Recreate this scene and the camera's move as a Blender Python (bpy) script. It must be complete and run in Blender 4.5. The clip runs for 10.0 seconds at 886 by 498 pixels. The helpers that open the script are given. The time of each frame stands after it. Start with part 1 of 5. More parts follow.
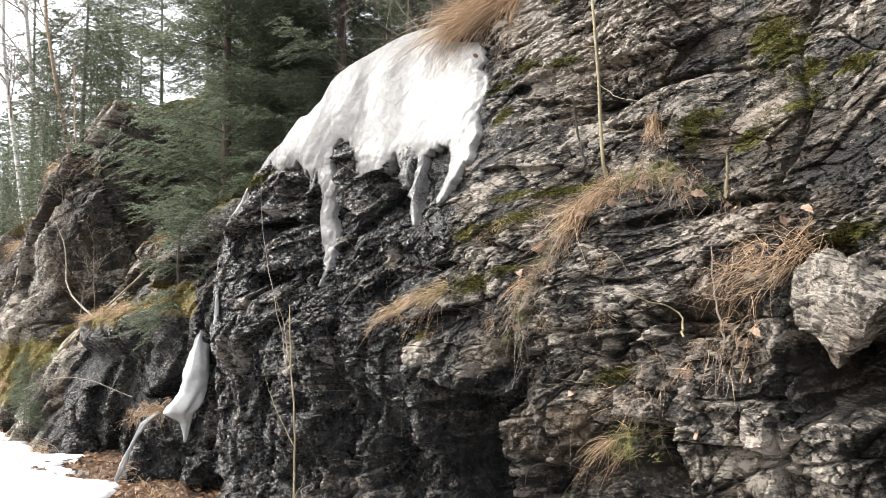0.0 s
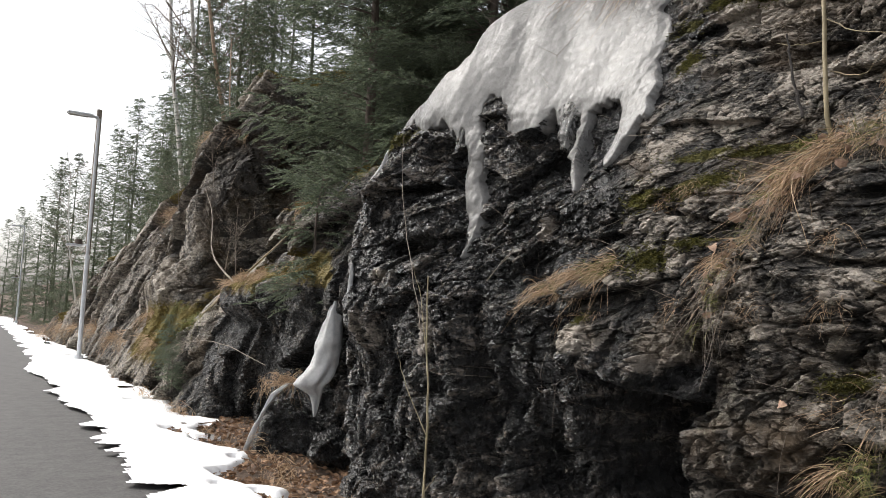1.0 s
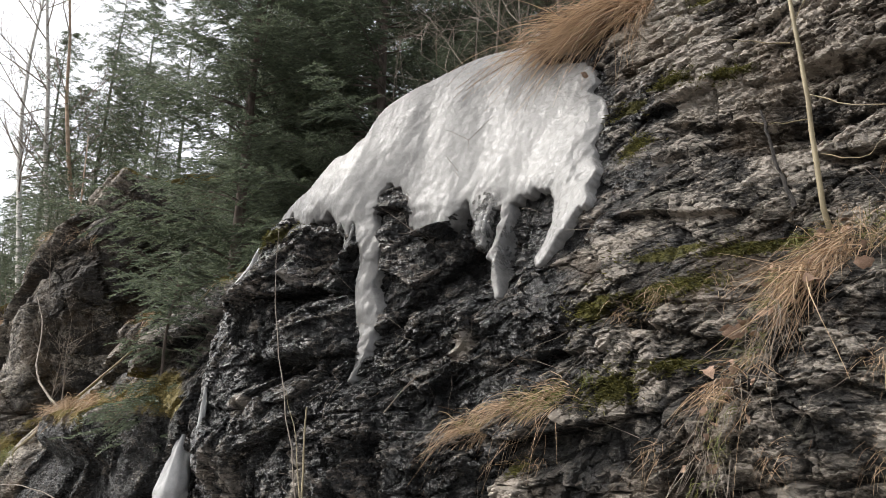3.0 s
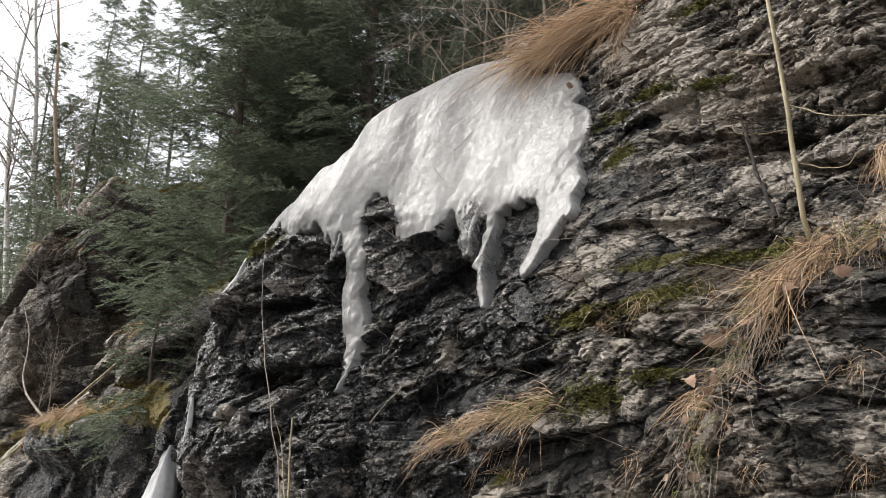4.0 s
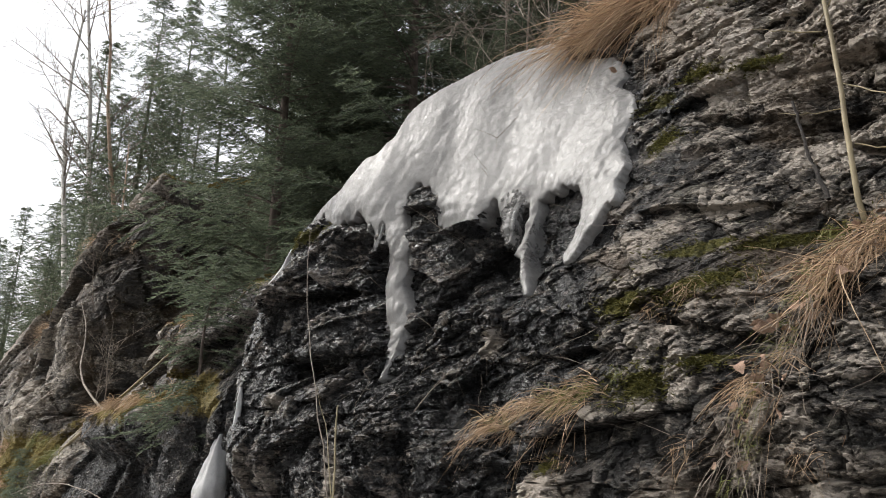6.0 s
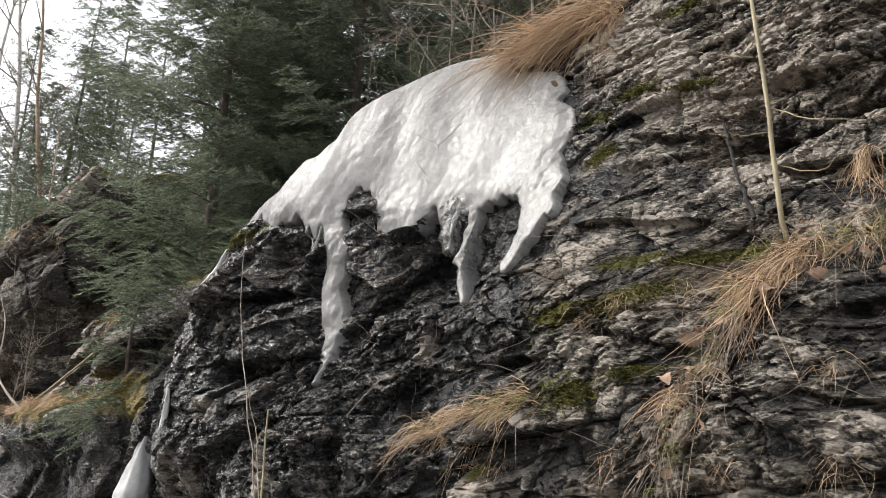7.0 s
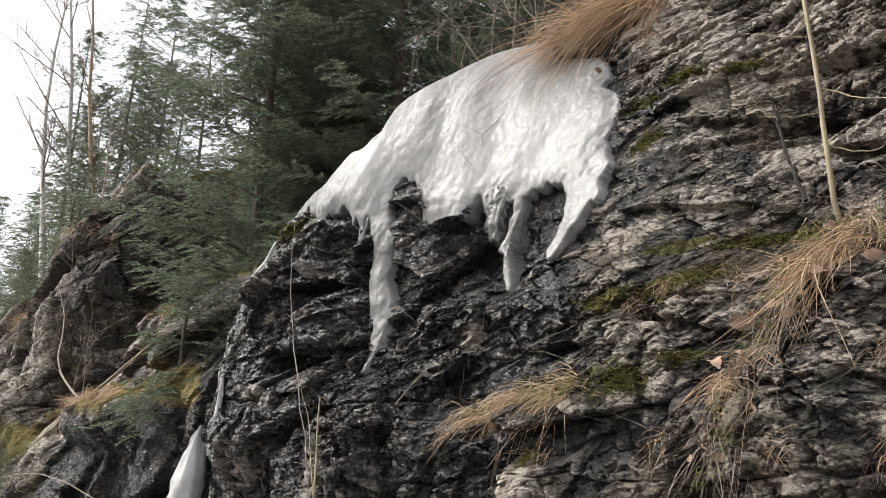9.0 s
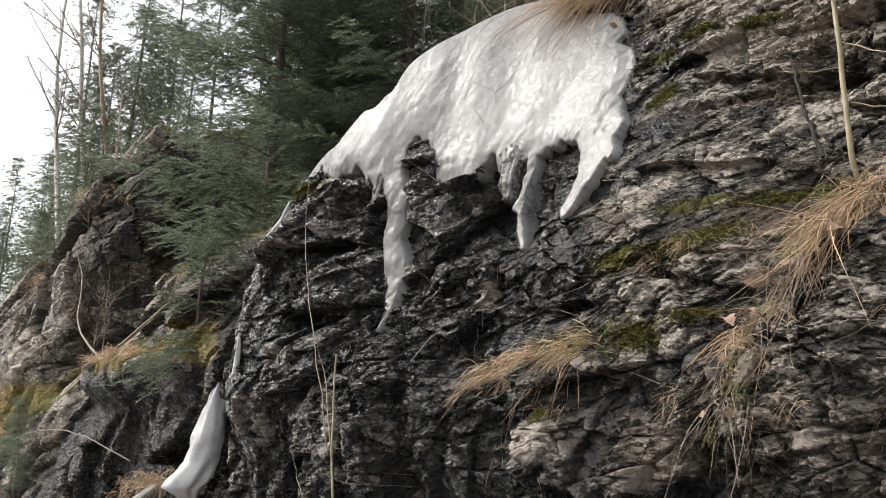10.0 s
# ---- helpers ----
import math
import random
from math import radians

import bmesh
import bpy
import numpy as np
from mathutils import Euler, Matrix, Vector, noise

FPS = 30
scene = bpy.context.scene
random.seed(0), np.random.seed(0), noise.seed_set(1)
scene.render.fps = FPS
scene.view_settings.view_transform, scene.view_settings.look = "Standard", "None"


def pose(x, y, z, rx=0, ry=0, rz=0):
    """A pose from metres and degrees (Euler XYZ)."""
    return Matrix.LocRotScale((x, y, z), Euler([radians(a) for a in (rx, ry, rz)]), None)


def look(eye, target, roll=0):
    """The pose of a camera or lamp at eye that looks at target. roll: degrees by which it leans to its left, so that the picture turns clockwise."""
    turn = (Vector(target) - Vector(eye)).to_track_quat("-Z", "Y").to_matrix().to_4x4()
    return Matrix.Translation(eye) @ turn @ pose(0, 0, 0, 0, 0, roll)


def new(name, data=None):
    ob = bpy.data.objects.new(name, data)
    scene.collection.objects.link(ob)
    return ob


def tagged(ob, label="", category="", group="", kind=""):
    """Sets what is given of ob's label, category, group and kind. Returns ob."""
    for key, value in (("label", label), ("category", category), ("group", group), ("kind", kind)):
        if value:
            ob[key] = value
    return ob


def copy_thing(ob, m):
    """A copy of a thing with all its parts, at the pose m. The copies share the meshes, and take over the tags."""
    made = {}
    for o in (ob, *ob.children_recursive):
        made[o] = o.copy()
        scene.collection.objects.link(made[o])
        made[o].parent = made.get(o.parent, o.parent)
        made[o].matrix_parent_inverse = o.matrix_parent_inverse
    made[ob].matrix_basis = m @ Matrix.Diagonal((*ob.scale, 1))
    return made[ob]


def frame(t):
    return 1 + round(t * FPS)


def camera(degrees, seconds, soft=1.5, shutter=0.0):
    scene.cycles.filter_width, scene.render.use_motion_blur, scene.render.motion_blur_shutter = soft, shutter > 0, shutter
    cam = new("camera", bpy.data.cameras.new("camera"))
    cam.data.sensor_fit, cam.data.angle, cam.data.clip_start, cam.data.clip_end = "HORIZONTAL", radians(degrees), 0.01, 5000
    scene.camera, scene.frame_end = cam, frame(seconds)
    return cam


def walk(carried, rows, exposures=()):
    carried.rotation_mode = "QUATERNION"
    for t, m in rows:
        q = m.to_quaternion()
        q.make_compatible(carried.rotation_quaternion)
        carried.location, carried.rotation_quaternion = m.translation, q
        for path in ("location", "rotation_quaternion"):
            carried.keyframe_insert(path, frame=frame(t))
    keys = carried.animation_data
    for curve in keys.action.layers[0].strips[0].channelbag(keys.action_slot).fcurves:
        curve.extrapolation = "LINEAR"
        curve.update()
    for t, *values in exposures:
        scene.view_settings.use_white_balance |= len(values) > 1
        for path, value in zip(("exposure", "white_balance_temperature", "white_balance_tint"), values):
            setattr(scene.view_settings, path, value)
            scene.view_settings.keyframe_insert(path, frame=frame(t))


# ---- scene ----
cam = camera(60.2, 10.0, 0.6, 0.08)
PATH = [
    (0, (-0.514, -0.326, 1.437), (0.797, 1.168, 1.658), -1.2),
    (0.5, (-0.314, -0.032, 1.433), (0.81, 1.604, 1.675), 0.4),
    (1, (-0.17, 0.295, 1.399), (0.856, 2.002, 1.581), 2.5),
    (1.5, (-0.104, 0.672, 1.442), (0.998, 2.33, 1.638), 1.7),
    (2, (0.038, 0.904, 1.464), (1.229, 2.478, 1.782), 1.1),
    (2.5, (0.229, 1.127, 1.496), (1.404, 2.662, 2.007), 1.7),
    (3, (0.294, 1.218, 1.499), (1.549, 2.691, 2.001), 2.0),
    (3.2, (0.302, 1.23, 1.504), (1.577, 2.691, 1.992), 2.1),
    (4.5, (0.303, 1.17, 1.501), (1.546, 2.633, 2.059), 1.1),
    (5, (0.281, 1.203, 1.487), (1.4, 2.759, 2.058), 1.5),
    (5.5, (0.312, 1.189, 1.482), (1.315, 2.847, 1.977), 2.5),
    (6, (0.327, 1.194, 1.486), (1.508, 2.728, 1.988), 2.0),
    (6.2, (0.325, 1.191, 1.49), (1.549, 2.688, 2.001), 1.8),
    (7.5, (0.321, 1.186, 1.475), (1.635, 2.601, 1.999), 3.1),
    (8, (0.31, 1.183, 1.465), (1.58, 2.632, 1.999), 3.0),
    (8.5, (0.317, 1.186, 1.467), (1.552, 2.676, 1.972), 2.6),
    (9, (0.296, 1.177, 1.461), (1.516, 2.682, 1.959), 2.7),
    (9.5, (0.299, 1.179, 1.462), (1.496, 2.708, 1.942), 2.5),
    (10, (0.285, 1.173, 1.458), (1.498, 2.714, 1.85), 2.6),
]
walk(cam, [(t, look(eye, target, roll)) for t, eye, target, roll in PATH],
     [(0, 1.80), (0.5, 1.25), (1, 0.85), (1.5, 1.1), (2, 1.25), (2.5, 1.06), (3, 1.01), (4.5, 1.13), (5, 0.96), (5.5, 0.68), (6, 0.83), (7.5, 1.29), (9, 1.22), (10, 1.22)])


# ---- world, sun, exposure ----
SUN_ELEVATION, SUN_AZIMUTH = 48.0, -38.0      # degrees; azimuth to the right of +y
world = bpy.data.worlds.new("sky")
scene.world = world
world.use_nodes = True
wn, wl = world.node_tree.nodes, world.node_tree.links
sky = wn.new("ShaderNodeTexSky")
sky.sky_type, sky.sun_disc = "NISHITA", False
sky.sun_elevation, sky.sun_rotation = radians(SUN_ELEVATION), radians(SUN_AZIMUTH)
sky.air_density, sky.dust_density, sky.ozone_density = 1.0, 5.0, 1.0
grey = wn.new("ShaderNodeHueSaturation")       # thin overcast: little blue left
grey.inputs["Saturation"].default_value = 0.25
wl.new(sky.outputs[0], grey.inputs["Color"])
wl.new(grey.outputs[0], wn["Background"].inputs["Color"])
wn["Background"].inputs["Strength"].default_value = 0.15

sun = new("sun", bpy.data.lights.new("sun", "SUN"))
sun.data.energy, sun.data.angle, sun.data.color = 0.75, radians(38), (1.0, 0.95, 0.87)
sun_dir = Vector((math.sin(radians(SUN_AZIMUTH)) * math.cos(radians(SUN_ELEVATION)),
                  math.cos(radians(SUN_AZIMUTH)) * math.cos(radians(SUN_ELEVATION)), math.sin(radians(SUN_ELEVATION))))
sun.matrix_world = look(sun_dir * 40, (0, 0, 0))

# ---- noise on arrays ----
RNG = np.random.default_rng(7)


def sm(a, b, t):
    """Smooth step from 0 at a to 1 at b (a may lie above b)."""
    u = np.clip((np.asarray(t, float) - a) / (b - a), 0, 1)
    return u * u * (3 - 2 * u)


def bell(t, at, width):
    return np.exp(-((np.asarray(t, float) - at) / width) ** 2)


def box(y, z, y0, y1, z0, z1, soft=0.05):
    return sm(y0 - soft, y0 + soft, y) * sm(y1 + soft, y1 - soft, y) * sm(z0 - soft, z0 + soft, z) * sm(z1 + soft, z1 - soft, z)


def hashed(ix, iy, seed):
    h = (ix.astype(np.int64) * 374761393 + iy.astype(np.int64) * 668265263 + seed * 2147483647) & 0xFFFFFFFF
    h = ((h ^ (h >> 13)) * 1274126177) & 0xFFFFFFFF
    h = ((h ^ (h >> 16)) * 2246822519) & 0xFFFFFFFF
    return ((h ^ (h >> 15)) & 0xFFFFFF) / float(0xFFFFFF)


def value_noise(x, y, seed=0):
    x, y = np.asarray(x, float), np.asarray(y, float)
    ix, iy = np.floor(x), np.floor(y)
    u, v = x - ix, y - iy
    u, v = u * u * (3 - 2 * u), v * v * (3 - 2 * v)
    a, b = hashed(ix, iy, seed), hashed(ix + 1, iy, seed)
    c, d = hashed(ix, iy + 1, seed), hashed(ix + 1, iy + 1, seed)
    return (a + (b - a) * u) * (1 - v) + (c + (d - c) * u) * v - 0.5


def fbm(x, y, octaves=4, seed=0):
    total, amp = 0.0, 1.0
    for o in range(octaves):
        total = total + amp * value_noise(x * 2 ** o + 17.3 * o, y * 2 ** o + 9.1 * o, seed + o)
        amp *= 0.5
    return total


def facets(x, y, seed, tilt=0.6, saw=0.0):
    """Broken blocks: every cell has its own level and lean; also the distance to the nearest joint."""
    ix, iy = np.floor(x), np.floor(y)
    best, second = np.full(x.shape, 9.0), np.full(x.shape, 9.0)
    level = np.zeros(x.shape)
    for i in (-1, 0, 1):
        for j in (-1, 0, 1):
            cx, cy = ix + i, iy + j
            px, py = cx + hashed(cx, cy, seed), cy + hashed(cx, cy, seed + 1)
            d = np.hypot(x - px, y - py)
            lv = hashed(cx, cy, seed + 2) - 0.5 + tilt * ((hashed(cx, cy, seed + 3) - 0.5) * (x - px) + (hashed(cx, cy, seed + 4) - 0.5) * (y - py)) - saw * (y - py)
            near = d < best
            second = np.where(near, best, np.minimum(second, d))
            level = np.where(near, lv, level)
            best = np.where(near, d, best)
    return level, second - best


def sheet(name, P, keep=None, smooth=True):
    """A mesh from a grid of points P[rows, columns, 3]."""
    r, c = P.shape[:2]
    idx = np.arange(r * c).reshape(r, c)
    q = np.stack([idx[:-1, :-1], idx[:-1, 1:], idx[1:, 1:], idx[1:, :-1]], -1).reshape(-1, 4)
    if keep is not None:
        k = keep[:-1, :-1] | keep[:-1, 1:] | keep[1:, 1:] | keep[1:, :-1]
        q = q[k.reshape(-1)]
    return mesh_from(name, P.reshape(-1, 3), q, smooth)


def mesh_from(name, verts, faces, smooth=False):
    verts, faces = np.asarray(verts, np.float32), np.asarray(faces, np.int32)
    me = bpy.data.meshes.new(name)
    n, w = faces.shape
    me.vertices.add(len(verts))
    me.vertices.foreach_set("co", verts.ravel())
    me.loops.add(n * w)
    me.loops.foreach_set("vertex_index", faces.ravel())
    me.polygons.add(n)
    me.polygons.foreach_set("loop_start", np.arange(0, n * w, w, dtype=np.int32))
    me.polygons.foreach_set("use_smooth", np.full(n, smooth))
    me.update(calc_edges=True)
    return me


def spread(me, name, values):
    a = me.attributes.new(name, "FLOAT", "POINT")
    a.data.foreach_set("value", np.asarray(values, np.float32).ravel())


def place(name, me, material, parent=None, label=""):
    ob = new(name, me)
    me.materials.append(material)
    if parent is not None:
        ob.parent = parent
    return tagged(ob, label)


# ---- materials ----
class Nodes:
    def __init__(self, name):
        self.mat = bpy.data.materials.new(name)
        self.mat.use_nodes = True
        self.n, self.l = self.mat.node_tree.nodes, self.mat.node_tree.links
        self.bsdf = self.n["Principled BSDF"]
        self.at = self.add("ShaderNodeTexCoord").outputs["Object"]

    def add(self, kind, **props):
        node = self.n.new(kind)
        for k, v in props.items():
            node.inputs[k.replace("_", " ")].default_value = v
        return node

    def link(self, a, b):
        self.l.new(a, b)

    def noise(self, scale, detail=6.0, rough=0.6, stretch=None):
        node = self.add("ShaderNodeTexNoise", Scale=scale, Detail=detail, Roughness=rough)
        if stretch:
            m = self.add("ShaderNodeMapping", Scale=stretch)
            self.link(self.at, m.inputs[0])
            self.link(m.outputs[0], node.inputs["Vector"])
        else:
            self.link(self.at, node.inputs["Vector"])
        return node.outputs["Fac"]

    def chips(self, scale, stretch, turn=(0, 0, 0), metric="MANHATTAN"):
        """Angular chips: the distance from each chip's middle, and a random value for each chip."""
        node = self.add("ShaderNodeTexVoronoi", Scale=scale, Randomness=1.0)
        node.distance = metric
        m = self.add("ShaderNodeMapping", Scale=stretch, Rotation=tuple(radians(a) for a in turn))
        warp = self.add("ShaderNodeVectorMath")
        bent = self.add("ShaderNodeTexNoise", Scale=7.0, Detail=4.0)
        small = self.add("ShaderNodeVectorMath")
        small.operation, warp.operation = "SCALE", "ADD"
        small.inputs["Scale"].default_value = 0.10
        self.link(self.at, bent.inputs["Vector"])
        self.link(bent.outputs["Color"], small.inputs[0])
        self.link(self.at, warp.inputs[0])
        self.link(small.outputs[0], warp.inputs[1])
        self.link(warp.outputs[0], m.inputs[0])
        self.link(m.outputs[0], node.inputs["Vector"])
        one = self.add("ShaderNodeSeparateColor")
        self.link(node.outputs["Color"], one.inputs[0])
        return node.outputs["Distance"], one.outputs[0]

    def ramp(self, value, *stops):
        r = self.add("ShaderNodeValToRGB")
        e = r.color_ramp.elements
        while len(e) < len(stops):
            e.new(0.5)
        for el, (p, c) in zip(e, stops):
            el.position = p
            el.color = (*c, 1) if isinstance(c, tuple) else (c, c, c, 1)
        self.link(value, r.inputs[0])
        return r.outputs[0]

    def mix(self, fac, a, b):
        m = self.n.new("ShaderNodeMix")
        m.data_type = "RGBA"
        for value, socket in ((fac, m.inputs[0]), (a, m.inputs[6]), (b, m.inputs[7])):
            if isinstance(value, (int, float)):
                socket.default_value = value
            elif isinstance(value, tuple):
                socket.default_value = (*value, 1)
            else:
                self.link(value, socket)
        return m.outputs[2]

    def math(self, op, a, b=0.0):
        m = self.n.new("ShaderNodeMath")
        m.operation = op
        for i, v in enumerate((a, b)):
            if isinstance(v, (int, float)):
                m.inputs[i].default_value = v
            else:
                self.link(v, m.inputs[i])
        return m.outputs[0]

    def attr(self, name):
        a = self.n.new("ShaderNodeAttribute")
        a.attribute_name = name
        return a.outputs["Fac"]

    def bump(self, height, strength, distance):
        b = self.add("ShaderNodeBump", Strength=strength, Distance=distance)
        self.link(height, b.inputs["Height"])
        self.link(b.outputs[0], self.bsdf.inputs["Normal"])

    def set(self, **kw):
        for k, v in kw.items():
            s = self.bsdf.inputs[k.replace("_", " ")]
            if isinstance(v, (int, float)):
                s.default_value = v
            elif isinstance(v, tuple):
                s.default_value = (*v, 1) if len(v) == 3 and s.type == "RGBA" else v
            else:
                self.link(v, s)
        return self.mat


def rock_material(name="schist", shades=((0.020, 0.018, 0.016), (0.062, 0.055, 0.047), (0.135, 0.119, 0.099), (0.38, 0.338, 0.288)), film_most=0.85, mosses=((0.03, 0.030, 0.008), (0.13, 0.12, 0.03))):
    m = Nodes(name)
    wet, moss, tone = m.attr("wet"), m.attr("moss"), m.attr("tone")
    big = m.noise(1.7, 5)
    grain = m.noise(55, 10, 0.78, (0.9, 0.75, 1.5))
    layer = m.noise(9, 9, 0.74, (1.0, 0.8, 1.3))
    pick = m.math("ADD", m.math("MULTIPLY", layer, 0.50), m.math("MULTIPLY", m.math("SUBTRACT", tone, 0.47), 0.32))
    pick = m.math("ADD", pick, m.math("MULTIPLY", grain, 0.38))
    chip, chip_tone = m.chips(20, (0.9, 0.55, 1.6), (14, 0, 0))
    flake, flake_tone = m.chips(62, (0.9, 0.6, 1.5), (-20, 0, 0))
    pick = m.math("ADD", pick, m.math("ADD", m.math("MULTIPLY", m.math("SUBTRACT", chip_tone, 0.5), 0.10), m.math("MULTIPLY", m.math("SUBTRACT", flake_tone, 0.5), 0.14)))
    dry = m.ramp(pick, *zip((0.40, 0.47, 0.53, 0.61), shades))
    rust = m.mix(m.ramp(big, (0.48, 0.0), (0.72, 0.65)), dry, (0.15, 0.106, 0.066))
    dark = m.ramp(pick, (0.42, (0.005, 0.005, 0.005)), (0.50, (0.014, 0.013, 0.012)), (0.57, (0.042, 0.036, 0.031)), (0.66, (0.20, 0.172, 0.145)))
    wetter = m.ramp(m.math("ADD", wet, m.math("MULTIPLY", m.math("SUBTRACT", m.noise(4, 7), 0.5), 1.1)), (0.35, 0.0), (0.68, 1.0))
    col = m.mix(wetter, rust, dark)
    speck = m.ramp(m.noise(16, 8, 0.75), (0.62, 0.0), (0.67, 1.0))
    col = m.mix(m.math("MULTIPLY", speck, m.math("SUBTRACT", 0.5, m.math("MULTIPLY", wetter, 0.47))), col, (0.42, 0.40, 0.30))
    bloom = m.ramp(m.noise(5.5, 6, 0.7), (0.58, 0.0), (0.64, 0.5))
    col = m.mix(m.math("MULTIPLY", bloom, m.math("SUBTRACT", 1.0, wetter)), col, (0.21, 0.195, 0.16))
    mossy = m.ramp(m.math("ADD", moss, m.math("MULTIPLY", m.math("SUBTRACT", m.noise(16, 6, 0.7), 0.5), 0.9)), (0.45, 0.0), (0.6, 1.0))
    mcol = m.ramp(m.noise(60, 4), (0.3, mosses[0]), (0.7, mosses[1]))
    col = m.mix(mossy, col, mcol)
    fine = m.noise(160, 4, 0.6, (0.8, 0.7, 1.3))
    b = m.add("ShaderNodeBump", Strength=1.0, Distance=0.024)
    rough_skin = m.math("ADD", m.math("MULTIPLY", fine, 0.3), m.math("ADD", m.math("MULTIPLY", grain, 0.7), m.math("MULTIPLY", layer, 0.8)))
    broken = m.math("MULTIPLY", m.math("ADD", m.math("MULTIPLY", chip, 1.1), m.math("ADD", m.math("MULTIPLY", flake, 0.4), m.math("MULTIPLY", chip_tone, 0.5))), m.ramp(m.noise(3.0, 4), (0.40, 0.65), (0.60, 1.25)))
    m.link(m.math("SUBTRACT", rough_skin, broken), b.inputs["Height"])
    m.link(b.outputs[0], m.bsdf.inputs["Normal"])
    m.link(b.outputs[0], m.bsdf.inputs["Coat Normal"])
    rough = m.math("ADD", m.math("MULTIPLY", wetter, -0.40), m.math("ADD", 0.52, m.math("MULTIPLY", m.noise(25, 5), 0.3)))
    rough = m.math("ADD", rough, m.math("MULTIPLY", mossy, 0.4))
    film = m.math("MULTIPLY", m.math("SUBTRACT", 1.0, mossy), m.math("ADD", 0.06, m.math("MULTIPLY", wetter, film_most)))
    m.bsdf.inputs["Coat Roughness"].default_value, m.bsdf.inputs["Coat IOR"].default_value = 0.07, 1.36
    return m.set(Base_Color=col, Roughness=rough, Coat_Weight=film, Specular_IOR_Level=0.25)


def ice_material(name, low, high, clear):
    m = Nodes(name)
    thin, frost = m.attr("thin"), m.attr("frost")
    n1 = m.noise(3.2, 5, 0.55, (1, 1, 0.4))
    n2 = m.noise(110, 8, 0.75)
    n3 = m.noise(16, 7, 0.68, (1, 1, 0.8))
    mixed = m.math("ADD", m.math("MULTIPLY", n1, 0.55), m.math("ADD", m.math("MULTIPLY", n3, 0.30), m.math("MULTIPLY", n2, 0.15)))
    mixed = m.math("ADD", mixed, m.math("MULTIPLY", frost, 0.06))
    col = m.ramp(mixed, (0.42, low), (0.62, high))
    # the ice's sparkle, painted into the colour as pale dots
    glints = m.math("MULTIPLY", m.ramp(n2, (0.56, 0.0), (0.68, 0.6)), m.math("ADD", 0.15, m.math("MULTIPLY", frost, 0.6)))
    col = m.mix(glints, col, tuple(min(0.85, 1.6 * c) for c in high))
    grit = m.ramp(m.noise(30, 9, 0.8), (0.68, 0.0), (0.74, 0.35))
    col = m.mix(grit, col, (0.10, 0.085, 0.065))
    grains, grain_tone = m.chips(52, (1, 1, 0.8), (0, 0, 0), "EUCLIDEAN")
    m.bump(m.math("ADD", m.math("MULTIPLY", n2, 0.15), m.math("ADD", m.math("MULTIPLY", n3, 0.40), m.math("MULTIPLY", grains, m.math("ADD", 0.06, m.math("MULTIPLY", frost, 0.34))))), 0.45, 0.010)
    clearness = m.math("ADD", clear, m.math("MULTIPLY", thin, m.ramp(m.math("ADD", m.math("MULTIPLY", n3, 0.7), m.math("MULTIPLY", grain_tone, 0.3)), (0.36, 0.10), (0.58, 0.80))))
    m.bsdf.inputs["Subsurface Radius"].default_value = (0.05, 0.055, 0.06)
    return m.set(Base_Color=col, Specular_IOR_Level=0.45, Roughness=m.ramp(grain_tone, (0.2, 0.22), (0.9, 0.5)), Subsurface_Weight=0.12, Subsurface_Scale=0.3, IOR=1.31,
                 Alpha=m.math("SUBTRACT", 1.0, clearness))


def plain(name, low, high, scale, rough=0.85, bump=0.4, distance=0.01, stretch=None):
    m = Nodes(name)
    n = m.noise(scale, 7, 0.65, stretch)
    big = m.noise(scale * 0.13, 3)
    fac = m.math("ADD", m.math("MULTIPLY", n, 0.65), m.math("MULTIPLY", big, 0.35))
    col = m.ramp(fac, (0.36, low), (0.64, high))
    m.bump(n, bump, distance)
    return m.set(Base_Color=col, Roughness=rough)


def leafy(name, low, high, rough=0.6, through_light=0.25):
    """Thin blades and needles, their colour differing from one to the next."""
    m = Nodes(name)
    g = m.n.new("ShaderNodeNewGeometry")
    col = m.ramp(g.outputs["Random Per Island"], (0.0, low), (1.0, high))
    m.set(Base_Color=col, Roughness=rough)
    t = m.n.new("ShaderNodeBsdfTranslucent")
    mixer = m.n.new("ShaderNodeMixShader")
    mixer.inputs[0].default_value = through_light
    m.link(col, t.inputs[0])
    m.link(m.bsdf.outputs[0], mixer.inputs[1])
    m.link(t.outputs[0], mixer.inputs[2])
    m.link(mixer.outputs[0], m.n["Material Output"].inputs[0])
    return m.mat


M_ROCK = rock_material()
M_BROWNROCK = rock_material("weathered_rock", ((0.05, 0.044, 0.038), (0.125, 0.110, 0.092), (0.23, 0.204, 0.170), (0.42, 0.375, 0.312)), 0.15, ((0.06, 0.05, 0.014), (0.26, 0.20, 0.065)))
M_ICE = ice_material("ice", (0.140, 0.137, 0.132), (0.240, 0.235, 0.226), 0.0)
# the same ice, light added to its colour for tongues lying in shade
M_ICE_BRIGHT = ice_material("brightened_ice", (0.34, 0.34, 0.335), (0.58, 0.58, 0.57), 0.0)
M_CLEAR = ice_material("clear_ice", (0.18, 0.18, 0.176), (0.32, 0.32, 0.31), 0.45)
M_ASPHALT = plain("asphalt", (0.035, 0.033, 0.032), (0.095, 0.090, 0.086), 45, 0.8, 0.5, 0.006)
M_SNOW = plain("old_snow", (0.72, 0.72, 0.72), (0.86, 0.86, 0.87), 14, 0.6, 0.4, 0.02)
M_SOIL = plain("leaf_soil", (0.03, 0.02, 0.013), (0.13, 0.08, 0.05), 22, 0.95, 0.8, 0.03)
